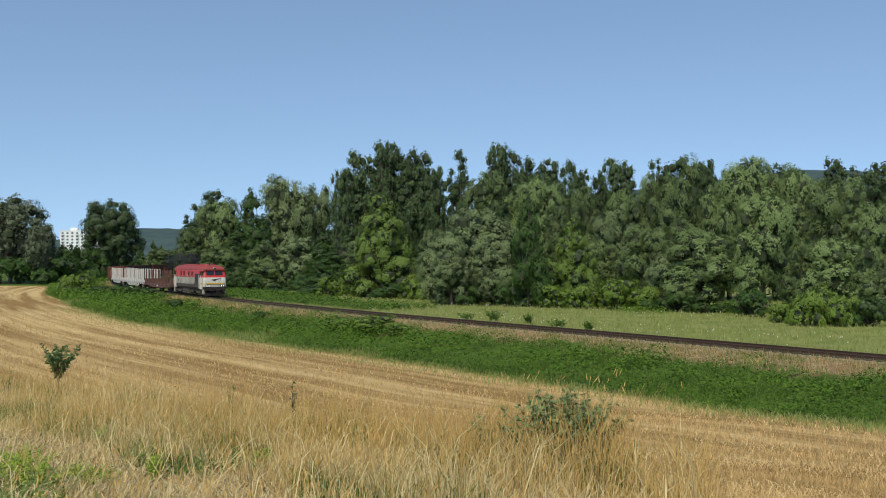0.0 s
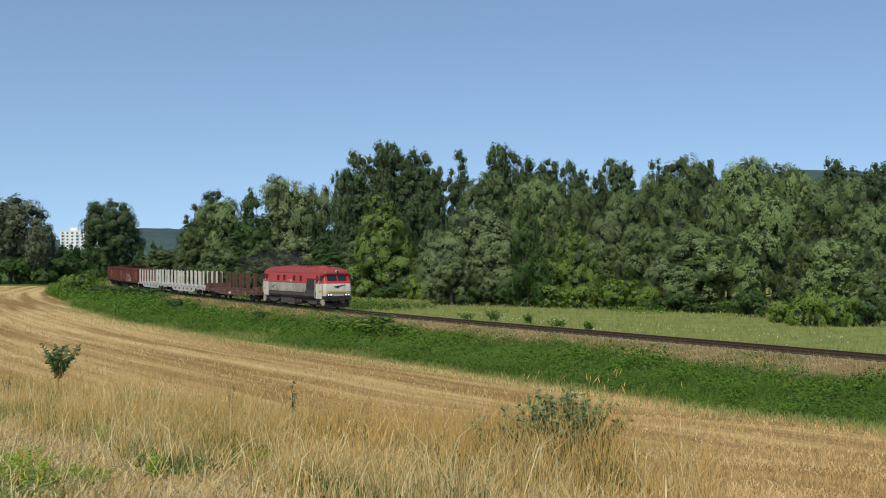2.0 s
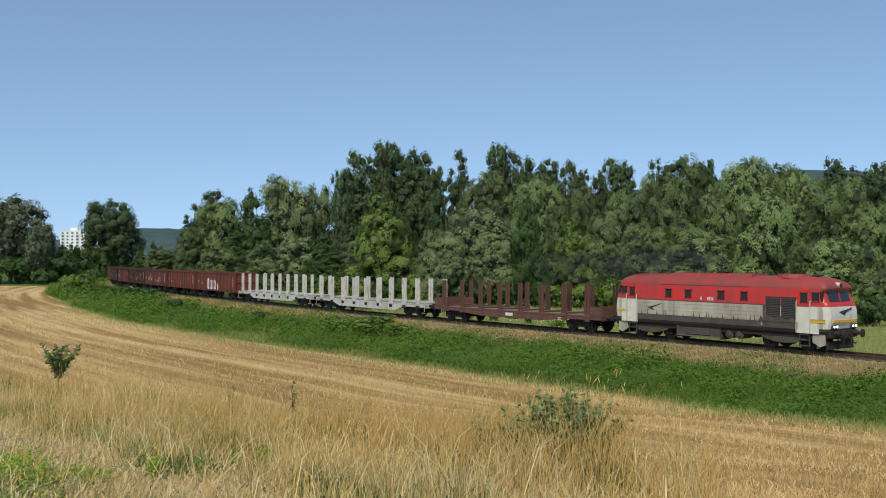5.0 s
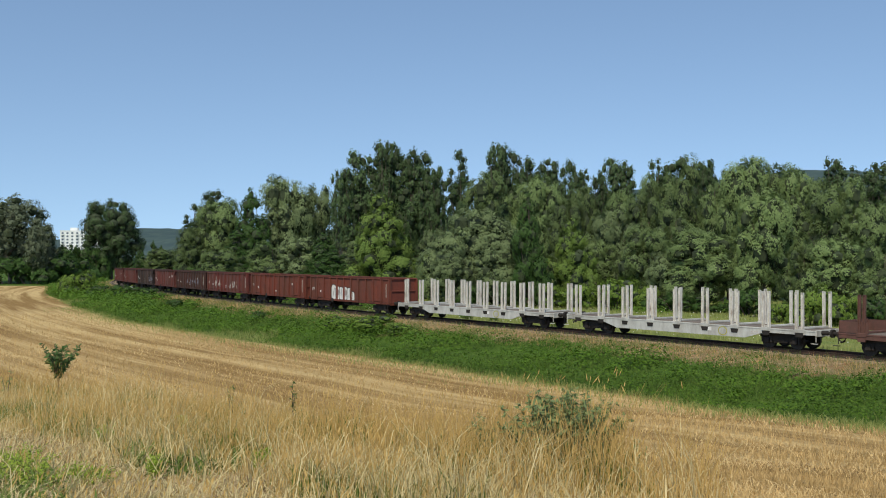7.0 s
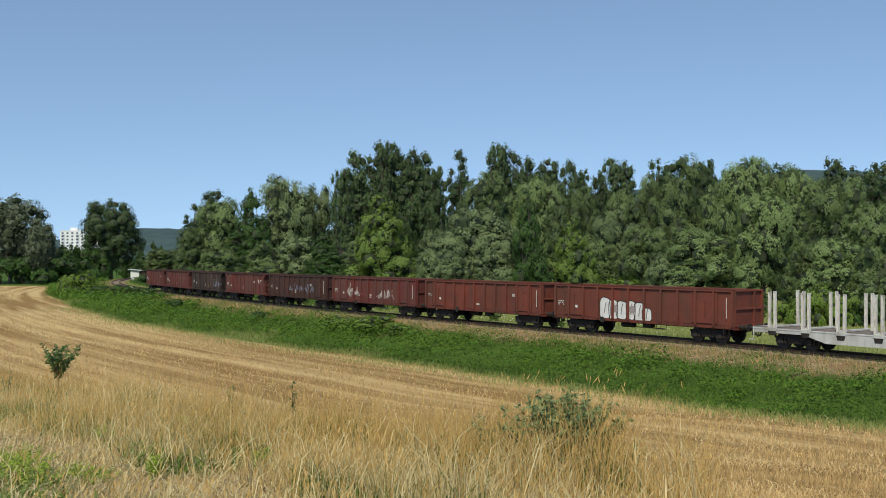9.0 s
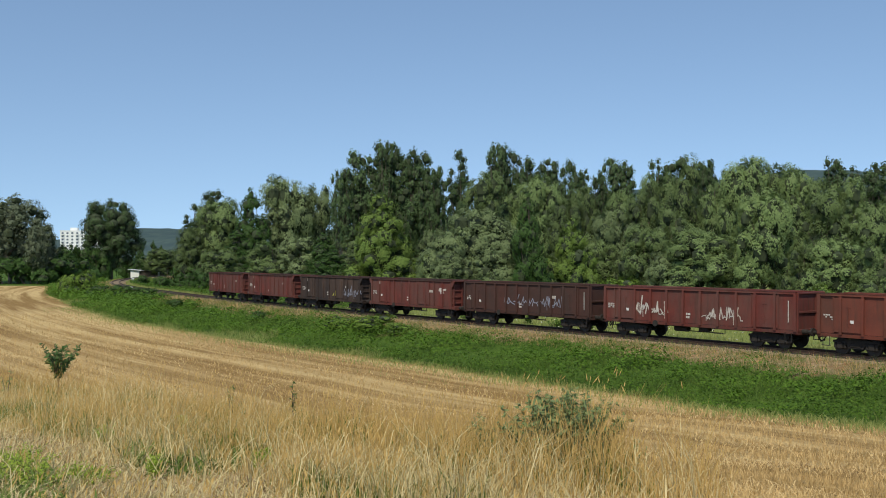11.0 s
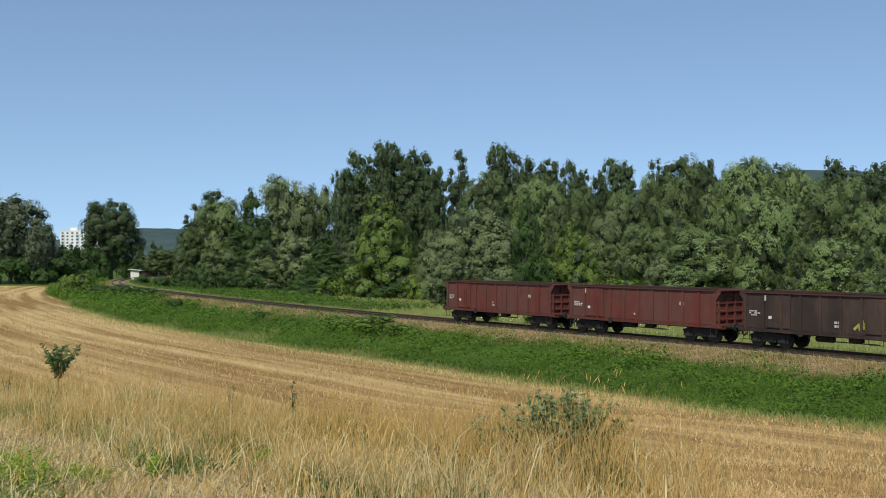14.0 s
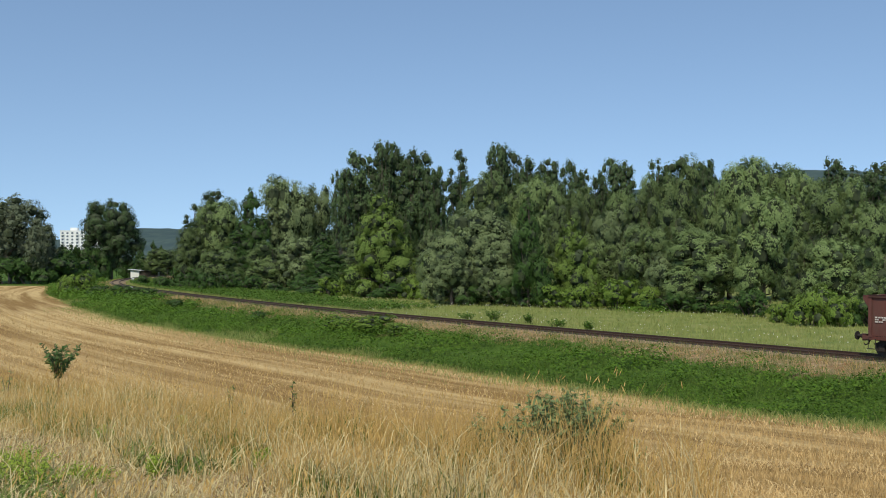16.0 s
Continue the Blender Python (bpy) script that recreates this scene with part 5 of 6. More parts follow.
def open_wagon(length, paint, label, seed, ribs=10, doors=(0.16, 0.28), plate=True, flat_end=False):
    """High-sided open bogie wagon: ribbed walls, rim, doors, underframe."""
    rng = random.Random(seed)
    v = new("open_wagon")
    tagged(v, label, "freight wagon", "open wagons of the train")
    hb = length / 2 - 0.62            # to the headstock
    hw = hb - (0.12 if flat_end else 0.45)   # to the end wall
    top, low, y = 3.24, 1.12, 1.38
    rise = 0.15 if flat_end else 0.085   # how far the ribs stand out

    # side walls, with slight dents
    for side in (-1, 1):
        bm = bmesh.new()
        nx, nz = 44, 6
        grid = {}
        for i in range(nx + 1):
            for k in range(nz + 1):
                x = -hw + 2 * hw * i / nx
                z = low + (top - 0.08 - low) * k / nz
                dent = 0.022 * noise.noise(Vector((x * 1.3 + seed * 7, z * 1.5, side * 3.0))) * (0 < k < nz)
                grid[i, k] = bm.verts.new((x, side * (y + dent), z))
        for i in range(nx):
            for k in range(nz):
                bm.faces.new((grid[i, k], grid[i + 1, k], grid[i + 1, k + 1], grid[i, k + 1]))
        bmesh.ops.recalc_face_normals(bm, faces=bm.faces)
        geo = bmesh.ops.solidify(bm, geom=bm.faces[:], thickness=0.05)
        wall = part("side_wall", bm, paint, v)
        xs = [-hw + 2 * hw * (k / ribs) for k in range(ribs + 1)]
        for k, x in enumerate(xs):
            wd = 0.075 if k not in (0, ribs) else 0.09

            def rib(bm, x=x, wd=wd):
                prism(bm, [(side * (y + 0.01), low - 0.06), (side * (y + rise * 0.8), low - 0.06), (side * (y + rise), low + 0.4), (side * (y + rise * 0.7), top - 0.12), (side * (y + 0.01), top - 0.12)], x - wd, x + wd)
            part("rib", one(rib), paint, wall)
        # two-leaf doors with hinge posts and a latch bar
        for d0 in doors:
            xa, xb = -hw + 2 * hw * d0, -hw + 2 * hw * (d0 + 0.125)

            def door(bm):
                box(bm, xa, xb, side * (y + 0.012), side * (y + 0.04), low + 0.10, top - 0.20, 0.008)
                for xx in (xa - 0.03, xb - 0.03):
                    box(bm, xx, xx + 0.06, side * (y + 0.02), side * (y + 0.075), low, top - 0.13)
                box(bm, xa, xb, side * (y + 0.03), side * (y + 0.075), low + 0.08, low + 0.16)
                rod(bm, ((xa + xb) / 2, side * (y + 0.06), low + 0.35), ((xa + xb) / 2, side * (y + 0.06), top - 0.7), 0.025, 6)
                for zz in (low + 0.55, top - 0.75):
                    box(bm, (xa + xb) / 2 - 0.14, (xa + xb) / 2 + 0.14, side * (y + 0.03), side * (y + 0.06), zz, zz + 0.07)
            part("door", one(door), paint, wall)

        def rim(bm):
            box(bm, -hw - 0.06, hw + 0.06, side * (y - 0.08), side * (y + 0.09), top - 0.12, top, 0.02)
        part("top_rail", one(rim), paint if flat_end else m_oxide_c, v)

        def sill(bm):
            prism(bm, [(side * (y - 0.12), low - 0.20), (side * (y + 0.03), low - 0.20), (side * (y + 0.05), low - 0.02), (side * (y - 0.12), low - 0.02)], -hb, hb)
        part("sill", one(sill), paint, v)
        # corner gusset plates, handrails and steps
        for e in () if flat_end else (-1, 1):
            def gusset(bm):
                prism(bm, [(e * (hw - 0.02), top - 0.12), (e * (hw + 0.40), top - 0.12), (e * (hw + 0.40), top - 0.22), (e * (hw + 0.02), top - 0.75)], side * (y - 0.02), side * (y + 0.05), axis="y")
            part("corner_gusset", one(gusset), paint, v)
        e = side

        def grip(bm):
            xg = e * -1 * (hb - 0.05)
            for a, b in (((xg, side * (y + 0.10), 1.15), (xg, side * (y + 0.10), 2.25)), ((xg, side * (y + 0.10), 2.25), (xg + e * 0.14, side * (y + 0.10), 2.32)), ((xg - e * -0.45, side * (y + 0.12), 1.55), (xg - e * -0.45, side * (y + 0.12), 2.75))):
                rod(bm, a, b, 0.022, 6)
        part("handrail", one(grip), m_steel_pale if flat_end else paint, v)

        for xx in (hb - 0.55, -hb + 0.55):
            def step(bm):
                box(bm, xx - 0.22, xx + 0.22, side * (y - 0.02), side * (y + 0.16), 0.44, 0.47)
                for o in (-0.2, 0.2):
                    box(bm, xx + o - 0.015, xx + o + 0.015, side * (y + 0.04), side * (y + 0.07), 0.45, 0.98)
            part("step", one(step), m_under, v)
    # end walls with deep horizontal stiffeners
    for e in (-1, 1):
        def end(bm):
            box(bm, e * hw - 0.03, e * hw + 0.03, -y, y, low - 0.05, top - 0.02)
            for zz in (2.05,) if flat_end else (1.35, 1.85, 2.35, 2.8):
                box(bm, e * (hw + 0.02), e * (hw + 0.12), -y + 0.04, y - 0.04, zz, zz + 0.13, 0.02)
            for yy in (-1.32, 0.55, 1.32) if flat_end else (-1.2, -0.4, 0.4, 1.2):
                box(bm, e * (hw + 0.02), e * (hw + 0.15), yy - 0.05, yy + 0.05, low - 0.05, top - 0.1)
            box(bm, e * hw - 0.05, e * (hw + (0.14 if flat_end else 0.42)), -y, y, top - 0.11, top - 0.03, 0.01)
        part("end_wall", one(end), paint, v)
        part("headstock", one(lambda bm: (box(bm, e * (hb - 0.16), e * hb, -1.36, 1.36, 0.86, 1.18, 0.02), box(bm, e * (hw), e * hb, -1.3, 1.3, 1.0, 1.06))), paint, v)
    part("floor", one(lambda bm: box(bm, -hw, hw, -y + 0.02, y - 0.02, low - 0.05, low + 0.02)), m_under, v)

    def frame_bits(bm):
        for yy in (-0.35, 0.35):
            box(bm, -hb + 0.2, hb - 0.2, yy - 0.06, yy + 0.06, 0.80, 1.06)
        for xx in (-2.2, -0.7, 0.9, 2.4):
            box(bm, xx - 0.05, xx + 0.05, -1.3, 1.3, 0.86, 1.05)
    part("underframe", one(frame_bits), m_under, v)

    def gear(bm):
        rod(bm, (-1.9, -0.55, 0.72), (-0.9, -0.55, 0.72), 0.2, 12)
        box(bm, 0.3, 1.0, -1.15, -0.75, 0.66, 0.98, 0.02)
        rod(bm, (-0.8, -0.9, 0.62), (1.9, -0.9, 0.62), 0.03, 6)
        for xx in (1.5, 2.3):
            rod(bm, (xx, -1.25, 0.62), (xx, -1.25, 0.98), 0.02, 6)
        rod(bm, (1.5, -1.25, 0.62), (2.3, -1.25, 0.62), 0.02, 6)
    part("brake_gear", one(gear), m_under, v)

    def hand_wheel(bm):
        rod(bm, (-hw + 2 * hw * 0.30, -1.40, 0.98), (-hw + 2 * hw * 0.30, -1.46, 0.98), 0.2, 16)
    part("hand_wheel", one(hand_wheel), m_under, v, "dark brake hand wheel")
    couplings(v, hb)
    pv = length * 0.328
    for x in (-pv, pv):
        bogie(v, x)
    # markings on the near side
    yy = -y - 0.045
    bars(v, -hw + 0.25, 2.05, 3, 4, 0.17, 0.075, -y - 0.012 - 0.02, seed)
    bars(v, -hw + 1.25, 2.7, 1, 3, 0.22, 0.30, -y - 0.032, seed + 1)
    if plate:
        part("label_plate", one(lambda bm: box(bm, -hw + 2 * hw * 0.13, -hw + 2 * hw * 0.13 + 0.2, -y - 0.06, -y - 0.02, 1.68, 1.85)), m_spray, v, "small white label plate")
        bars(v, -hw + 2 * hw * 0.47, 1.62, 2, 2, 0.20, 0.13, -y - 0.032, seed + 2)
    bars(v, hw * rng.uniform(0.45, 0.7), 2.2, 1, 3, 0.2, 0.2, -y - 0.032, seed + 3)
    return v


def scrawl(v, name, mat, x0, z0, w, h, n, seed, width=0.05, label=""):
    """Looping sprayed lines that say nothing."""
    rng = random.Random(seed)
    bm = bmesh.new()
    cx = x0
    for i in range(n * 2):
        ww = w / n
        m = rng.randint(4, 7)
        zs = [rng.uniform(0.0, 1.0) if j % 2 else rng.uniform(0.0, 0.35) for j in range(m)]
        pts = [(cx + ww * 0.9 * j / m + rng.uniform(-.08, .08), z0 + h * zz) for j, zz in enumerate(zs)]
        stroke(bm, pts, width * rng.uniform(0.7, 1.4), -1.412 - 0.0004 * i)
        if rng.random() < 0.5:
            xd = cx + rng.uniform(0, ww)
            stroke(bm, [(xd, z0 + h * rng.uniform(0.3, 0.8)), (xd + 0.02, z0 - rng.uniform(0, 0.25))], width * 0.6, -1.412 - 0.0004 * i)
        cx += ww * rng.uniform(0.4, 0.6)
    return part(name, bm, mat, v, label)


def blob_outline(cx, cz, rx, rz, n, seed, square=0.55):
    rng = random.Random(seed)
    out = []
    for i in range(n):
        a = 2 * math.pi * i / n
        c, s = math.cos(a), math.sin(a)
        out.append((cx + rx * math.copysign(abs(c) ** square, c) * rng.uniform(0.93, 1.05), cz + rz * math.copysign(abs(s) ** square, s) * rng.uniform(0.93, 1.05)))
    return out


def bubble_painting(v):
    """White rounded block shapes, outlined in black, sprayed on the wall."""
    bm, bl, bg2 = bmesh.new(), bmesh.new(), bmesh.new()
    for i, (cx, rx, rz, lift) in enumerate(((-2.75, 0.42, 0.74, 0.05), (-2.1, 0.36, 0.66, 0.0), (-1.45, 0.40, 0.62, 0.0), (-0.75, 0.36, 0.62, 0.02), (-0.1, 0.42, 0.60, -0.05), (0.45, 0.36, 0.42, -0.2))):
        cx, rx, lift = -3.18 + (cx + 3.17) * 1.12, rx * 1.12, lift - 0.1
        o = blob_outline(cx, 1.78 + lift, rx, rz, 18, 40 + i)
        patch(bm, o, -1.402 - 0.0006 * i)
        stroke(bl, o + o[:1], 0.055, -1.412)
        stroke(bl, [(cx - 0.05, 1.5 + lift), (cx, 1.9 + lift), (cx + 0.1, 2.2 + lift)], 0.05, -1.412)
        if i in (1, 3):
            patch(bg2, blob_outline(cx + 0.1, 1.75, 0.26, 0.25, 12, 70 + i, 0.8), -1.4135)
    part("sprayed_shape", bm, m_spray, v, "white sprayed block shapes")
    part("sprayed_outline", bl, m_black_line, v, "black sprayed outline")
    part("sprayed_shading", bg2, m_spray_grey, v)


def stake_wagon(length, label, paint, stake_paint, group, n_stakes, span, belly, ends, posts, seed):
    """Flat bogie wagon with upright stakes along both sides."""
    rng = random.Random(seed)
    v = new("stake_wagon")
    tagged(v, label, "freight wagon", group)
    hb = length / 2 - 0.62
    deck = 1.20
    for side in (-1, 1):
        y = side * 1.36

        def beam(bm):
            if belly:
                o = [(-hb, deck - 0.06), (-hb, deck - 0.30), (-hb + 3.3, deck - 0.30), (-hb + 4.6, 0.52), (hb - 4.6, 0.52), (hb - 3.3, deck - 0.30), (hb, deck - 0.30), (hb, deck - 0.06)]
            else:
                o = [(-hb, deck - 0.05), (-hb, deck - 0.30), (-hb + 3.0, deck - 0.34), (-hb + 6.0, 0.62), (hb - 6.0, 0.62), (hb - 3.0, deck - 0.34), (hb, deck - 0.30), (hb, deck - 0.05)]
            prism(bm, o, y - 0.05, y + 0.05, axis="y")
            box(bm, -hb, hb, y - side * 0.02 - 0.09, y - side * 0.02 + 0.09, deck - 0.12, deck - 0.04, 0.01)
        part("side_beam", one(beam), paint, v)
        gap = 2 * span / (n_stakes - 1)
        for k in range(n_stakes):
            x = -span + k * gap
            part("stake_pocket", one(lambda bm: box(bm, x - 0.28, x + 0.28, y + side * 0.02 - 0.08, y + side * 0.02 + 0.08, deck - 0.20, deck + 0.02, 0.02)), paint, v)
            # on belly wagons this raised wedge is coloured dark for a shaded recess
            part("stake_foot", one(lambda bm: prism(bm, [(x - 0.26, deck - 0.20), (x + 0.26, deck - 0.20), (x + 0.20, deck - 0.44), (x - 0.20, deck - 0.44)], y - 0.07, y + 0.07, axis="y")), m_under if belly else paint, v, "dark wedge for the shaded recess below the deck" if belly else "")
            for o in posts:
                lean = rng.uniform(-0.012, 0.012)

                def stake(bm):
                    h = 3.20 + rng.uniform(-0.04, 0.03)
                    w = 0.062
                    # channel section: web and two flanges, with a cap
                    box(bm, -w, w, -0.015, 0.015, 0, h - deck)
                    for q in (-w, w):
                        box(bm, q - 0.014, q + 0.014, -0.06, 0.06, 0, h - deck)
                    box(bm, -w - 0.01, w + 0.01, -0.065, 0.065, h - deck, h - deck + 0.03)
                    for zz in (0.55, 1.35):
                        box(bm, -w, w, -0.04, 0.04, zz, zz + 0.03)
                s = part("stake", one(stake), stake_paint, v)
                s.matrix_basis = Matrix.Translation((x + o, y + side * 0.02, deck)) @ Matrix.Rotation(lean, 4, "Y")

    def planks(bm):
        n = 34
        for k in range(n):
            xa = -hb + 2 * hb * k / n
            box(bm, xa + 0.01, xa + 2 * hb / n - 0.01, -1.27, 1.27, deck - 0.08, deck - 0.02 + rng.uniform(-0.006, 0.006))
    d = part("deck", one(planks), m_planks, v, "grey weathered plank deck")
    d["kind"] = "stuff"
    for k in range(n_stakes):
        x = -span + k * 2 * span / (n_stakes - 1)
        part("bolster", one(lambda bm: box(bm, x - 0.12, x + 0.12, -1.3, 1.3, deck - 0.01, deck + 0.10, 0.015)), paint, v)
    for e in (-1, 1):
        part("headstock", one(lambda bm: box(bm, e * (hb - 0.14), e * hb, -1.36, 1.36, 0.84, deck, 0.02)), paint, v)
        if ends:
            def bulk(bm):
                box(bm, e * (hb - 0.12), e * (hb - 0.05), -1.33, 1.33, deck - 0.02, deck + 0.62)
                for yy in (-1.25, -0.4, 0.4, 1.25):
                    box(bm, e * (hb - 0.07), e * hb, yy - 0.05, yy + 0.05, deck - 0.1, deck + 0.60)
            part("end_board", one(bulk), stake_paint, v, "low rust-red end board")
            for side in (-1, 1):
                part("side_flap", one(lambda bm: box(bm, e * (hb - 1.7), e * (hb - 0.1), side * 1.33, side * 1.38, deck + 0.0, deck + 0.58, 0.01)), stake_paint, v)

    def frame_bits(bm):
        for yy in (-0.4, 0.4):
            box(bm, -hb + 0.2, hb - 0.2, yy - 0.07, yy + 0.07, 0.78, deck - 0.1)
        for xx in np.linspace(-hb + 2, hb - 2, 9):
            box(bm, xx - 0.05, xx + 0.05, -1.3, 1.3, 0.88, deck - 0.1)
        rod(bm, (-1.2, -0.6, 0.70), (0.0, -0.6, 0.70), 0.2, 12)
        box(bm, 0.8, 1.5, -1.0, -0.6, 0.6, 0.95, 0.02)
    part("underframe", one(frame_bits), m_under, v)

    def grip(bm):
        for e in (-1, 1):
            xg = e * (hb - 0.05)
            rod(bm, (xg, -1.42, 0.55), (xg, -1.42, 1.15), 0.022, 6)
            box(bm, xg - 0.3, xg + 0.05, -1.46, -1.3, 0.44, 0.47)
    part("shunter_step", one(grip), m_steel_pale if belly else m_under, v)
    bars(v, hb - 4.2, deck - 0.34, 2, 4, 0.16, 0.07, -1.413, seed)
    part("label_plate", one(lambda bm: box(bm, -0.45 if not belly else 2.3, 0.35 if not belly else 2.6, -1.42, -1.405, deck - 0.42, deck - 0.20)), m_spray, v, "white label plate")
    if belly:
        part("sprayed_ring", one(lambda bm: stroke(bm, [(3.4 + 0.3 * math.cos(a), 0.82 + 0.24 * math.sin(a)) for a in np.linspace(0, 6.28, 15)], 0.05, -1.413)), m_spray_yellow, v, "faded sprayed ring")
    couplings(v, hb)
    for x in (-length * 0.348, length * 0.348):
        bogie(v, x)
    return v


def loco():
    """Rounded twin-cab diesel: red upper body and roof, pale lower body, grimy skirts."""
    v = new("diesel_locomotive")
    tagged(v, "red and cream rounded diesel locomotive, grimy below, lights on", "locomotive")
    # levels: height, half width, half length, corner radius
    lev = [(1.00, 1.46, 7.50, 0.45), (1.30, 1.49, 7.60, 0.50), (1.62, 1.50, 7.68, 0.55), (1.95, 1.50, 7.70, 0.60), (2.30, 1.50, 7.66, 0.60), (2.50, 1.50, 7.60, 0.60),
           (2.68, 1.495, 7.56, 0.50), (2.74, 1.49, 7.40, 0.45), (3.10, 1.47, 7.30, 0.42), (3.34, 1.44, 7.23, 0.42), (3.42, 1.435, 7.40, 0.42), (3.60, 1.37, 7.36, 0.45), (3.78, 1.24, 7.18, 0.5), (3.93, 1.02, 6.90, 0.5), (4.05, 0.72, 6.55, 0.5), (4.10, 0.40, 6.2, 0.35)]
    bm = bmesh.new()
    rings = []
    for z, w, l, r in lev:
        r = r * 0.66
        ring = []
        for cx, cy, a0 in ((1, 1, 0), (-1, 1, 90), (-1, -1, 180), (1, -1, 270)):
            for k in range(7):
                a = radians(a0 + 15 * k)
                ring.append(bm.verts.new((cx * (l - r) + r * math.cos(a), cy * (w - r * 0.8) + r * 0.8 * math.sin(a), z)))
        rings.append(ring)
    n = len(rings[0])
    for i in range(len(rings) - 1):
        zm = (lev[i][0] + lev[i + 1][0]) / 2
        for k in range(n):
            f = bm.faces.new((rings[i][k], rings[i][(k + 1) % n], rings[i + 1][(k + 1) % n], rings[i + 1][k]))
            xm = abs(f.calc_center_median().x)
            if zm < 1.3:
                f.material_index = 3
            elif zm < 2.5:
                f.material_index = 2 if xm > 6.4 else 1
            elif zm < 3.5:
                f.material_index = 0
            else:
                f.material_index = 4
            f.smooth = True
    f = bm.faces.new(rings[-1])
    f.material_index = 4
    bm.faces.new(list(reversed(rings[0]))).material_index = 3
    part("body", bm, [m_red, m_cream, m_white, m_skirt, m_roof], v)

    part("frame", one(lambda bm: box(bm, -7.4, 7.4, -1.35, 1.35, 0.72, 1.04, 0.03)), m_under, v)

    def line(bm):
        for s in (-1, 1):
            box(bm, -6.6, 6.6, s * 1.497, s * 1.512, 2.46, 2.50)
    part("trim_strip", one(line), m_skirt, v)
    for side in (-1, 1):
        # engine room windows
        for x in (-3.2, -1.7, 0.7, 2.3):
            w = part("side_window", one(lambda bm: box(bm, x - 0.21, x + 0.21, side * 1.47, side * 1.505, 2.72, 3.18, 0.05)), m_glass, v, "dark square engine room window")
            def fr(bm):
                for a, b, c, d in ((x - 0.25, x + 0.25, 2.67, 2.72), (x - 0.25, x + 0.25, 3.18, 3.23), (x - 0.25, x - 0.21, 2.72, 3.18), (x + 0.21, x + 0.25, 2.72, 3.18)):
                    box(bm, a, b, side * 1.475, side * 1.515, c, d)
            part("window_frame", one(fr), m_red, w)
        # cream body with horizontal ribs
        for zz in (1.62, 1.84, 2.06, 2.28):
            part("body_rib", one(lambda bm: box(bm, -5.6, 3.5, side * 1.498, side * 1.512, zz, zz + 0.025)), m_cream, v)
        for e in (-1, 1):
            part("cab_panel", one(lambda bm: box(bm, min(e * 5.72, e * 7.05), max(e * 5.72, e * 7.05), side * 1.49, side * 1.506, 1.02, 2.48, 0.01)), m_white, v, "white cab side panel")
        # dirt strip along the foot of the wall
        part("lower_panel", one(lambda bm: box(bm, -5.7, 3.4, side * 1.49, side * 1.515, 1.22, 1.56, 0.01)), m_skirt, v, "grimy grey lower panel")
        # big louvred radiator grilles
        for xa in (3.75, 4.75):
            g = part("radiator_grille", one(lambda bm: box(bm, xa, xa + 0.92, side * 1.48, side * 1.512, 1.62, 2.95, 0.02)), m_louvre, v, "dark louvred radiator grille")
            for k in range(13):
                zz = 1.68 + k * 0.096
                part("louvre", one(lambda bm: prism(bm, [(side * 1.512, zz), (side * 1.545, zz), (side * 1.512, zz + 0.055)], xa + 0.05, xa + 0.87)), m_louvre, g)
        part("grille_surround", one(lambda bm: (box(bm, 3.55, 3.72, side * 1.49, side * 1.52, 1.25, 2.5), box(bm, 3.55, 5.75, side * 1.49, side * 1.525, 1.22, 1.60, 0.01))), m_skirt, v)
        part("soot_stain", one(lambda bm: patch(bm, [(3.3, 1.56), (3.42, 1.86), (3.62, 1.62), (3.9, 1.98), (4.3, 1.70), (4.7, 1.92), (5.1, 1.66), (5.5, 1.84), (5.72, 1.56)], side * 1.548, 0.003 * -side)), m_soot, v, "sooty stain under the grille")
        drips = random.Random(3)
        for k in range(22):
            xd = drips.uniform(-5.5, 3.3)
            hd, wd = drips.uniform(0.05, 0.42), drips.uniform(0.03, 0.10)
            part("soot_drip", one(lambda bm: patch(bm, [(xd, 1.56), (xd + wd, 1.56), (xd + wd * 0.7, 1.56 + hd * 0.6), (xd + wd * 0.45, 1.56 + hd)], side * 1.517, 0.003 * -side)), m_soot, v, "dark dirt run on the pale wall")
        # cab doors, their windows and handrails
        for e in (-1, 1):
            xa, xb = (5.85, 6.45) if e > 0 else (-6.45, -5.85)
            d = part("cab_door", one(lambda bm: box(bm, xa, xb, side * 1.49, side * 1.512, 1.25, 3.34, 0.01)), [m_white], v, "white cab door")
            part("door_upper", one(lambda bm: box(bm, xa, xb, side * 1.47, side * 1.516, 2.50, 3.36, 0.01)), m_red, d, "red upper door panel")
            part("door_window", one(lambda bm: box(bm, xa + 0.1, xb - 0.1, side * 1.45, side * 1.522, 2.70, 3.24, 0.03)), m_glass, d, "dark door window")
            xc = 6.62 * e
            part("cab_window", one(lambda bm: box(bm, min(xc, xc + e * 0.42), max(xc, xc + e * 0.42), side * 1.40, side * 1.487, 2.74, 3.26, 0.03)), m_glass, v, "dark cab side window")
            xq = 7.10 * e
            part("corner_window", one(lambda bm: box(bm, min(xq, xq + e * 0.16), max(xq, xq + e * 0.16), side * 1.36, side * 1.475, 2.80, 3.28, 0.02)), m_glass, v, "narrow dark cab corner window")
            for xx in (xa - 0.12, xb + 0.12):
                part("handrail", one(lambda bm: (rod(bm, (xx, side * 1.60, 1.05), (xx, side * 1.60, 2.75), 0.024, 6), rod(bm, (xx, side * 1.60, 2.75), (xx, side * 1.49, 2.78), 0.02, 6))), m_steel_pale, v, "pale vertical handrail")
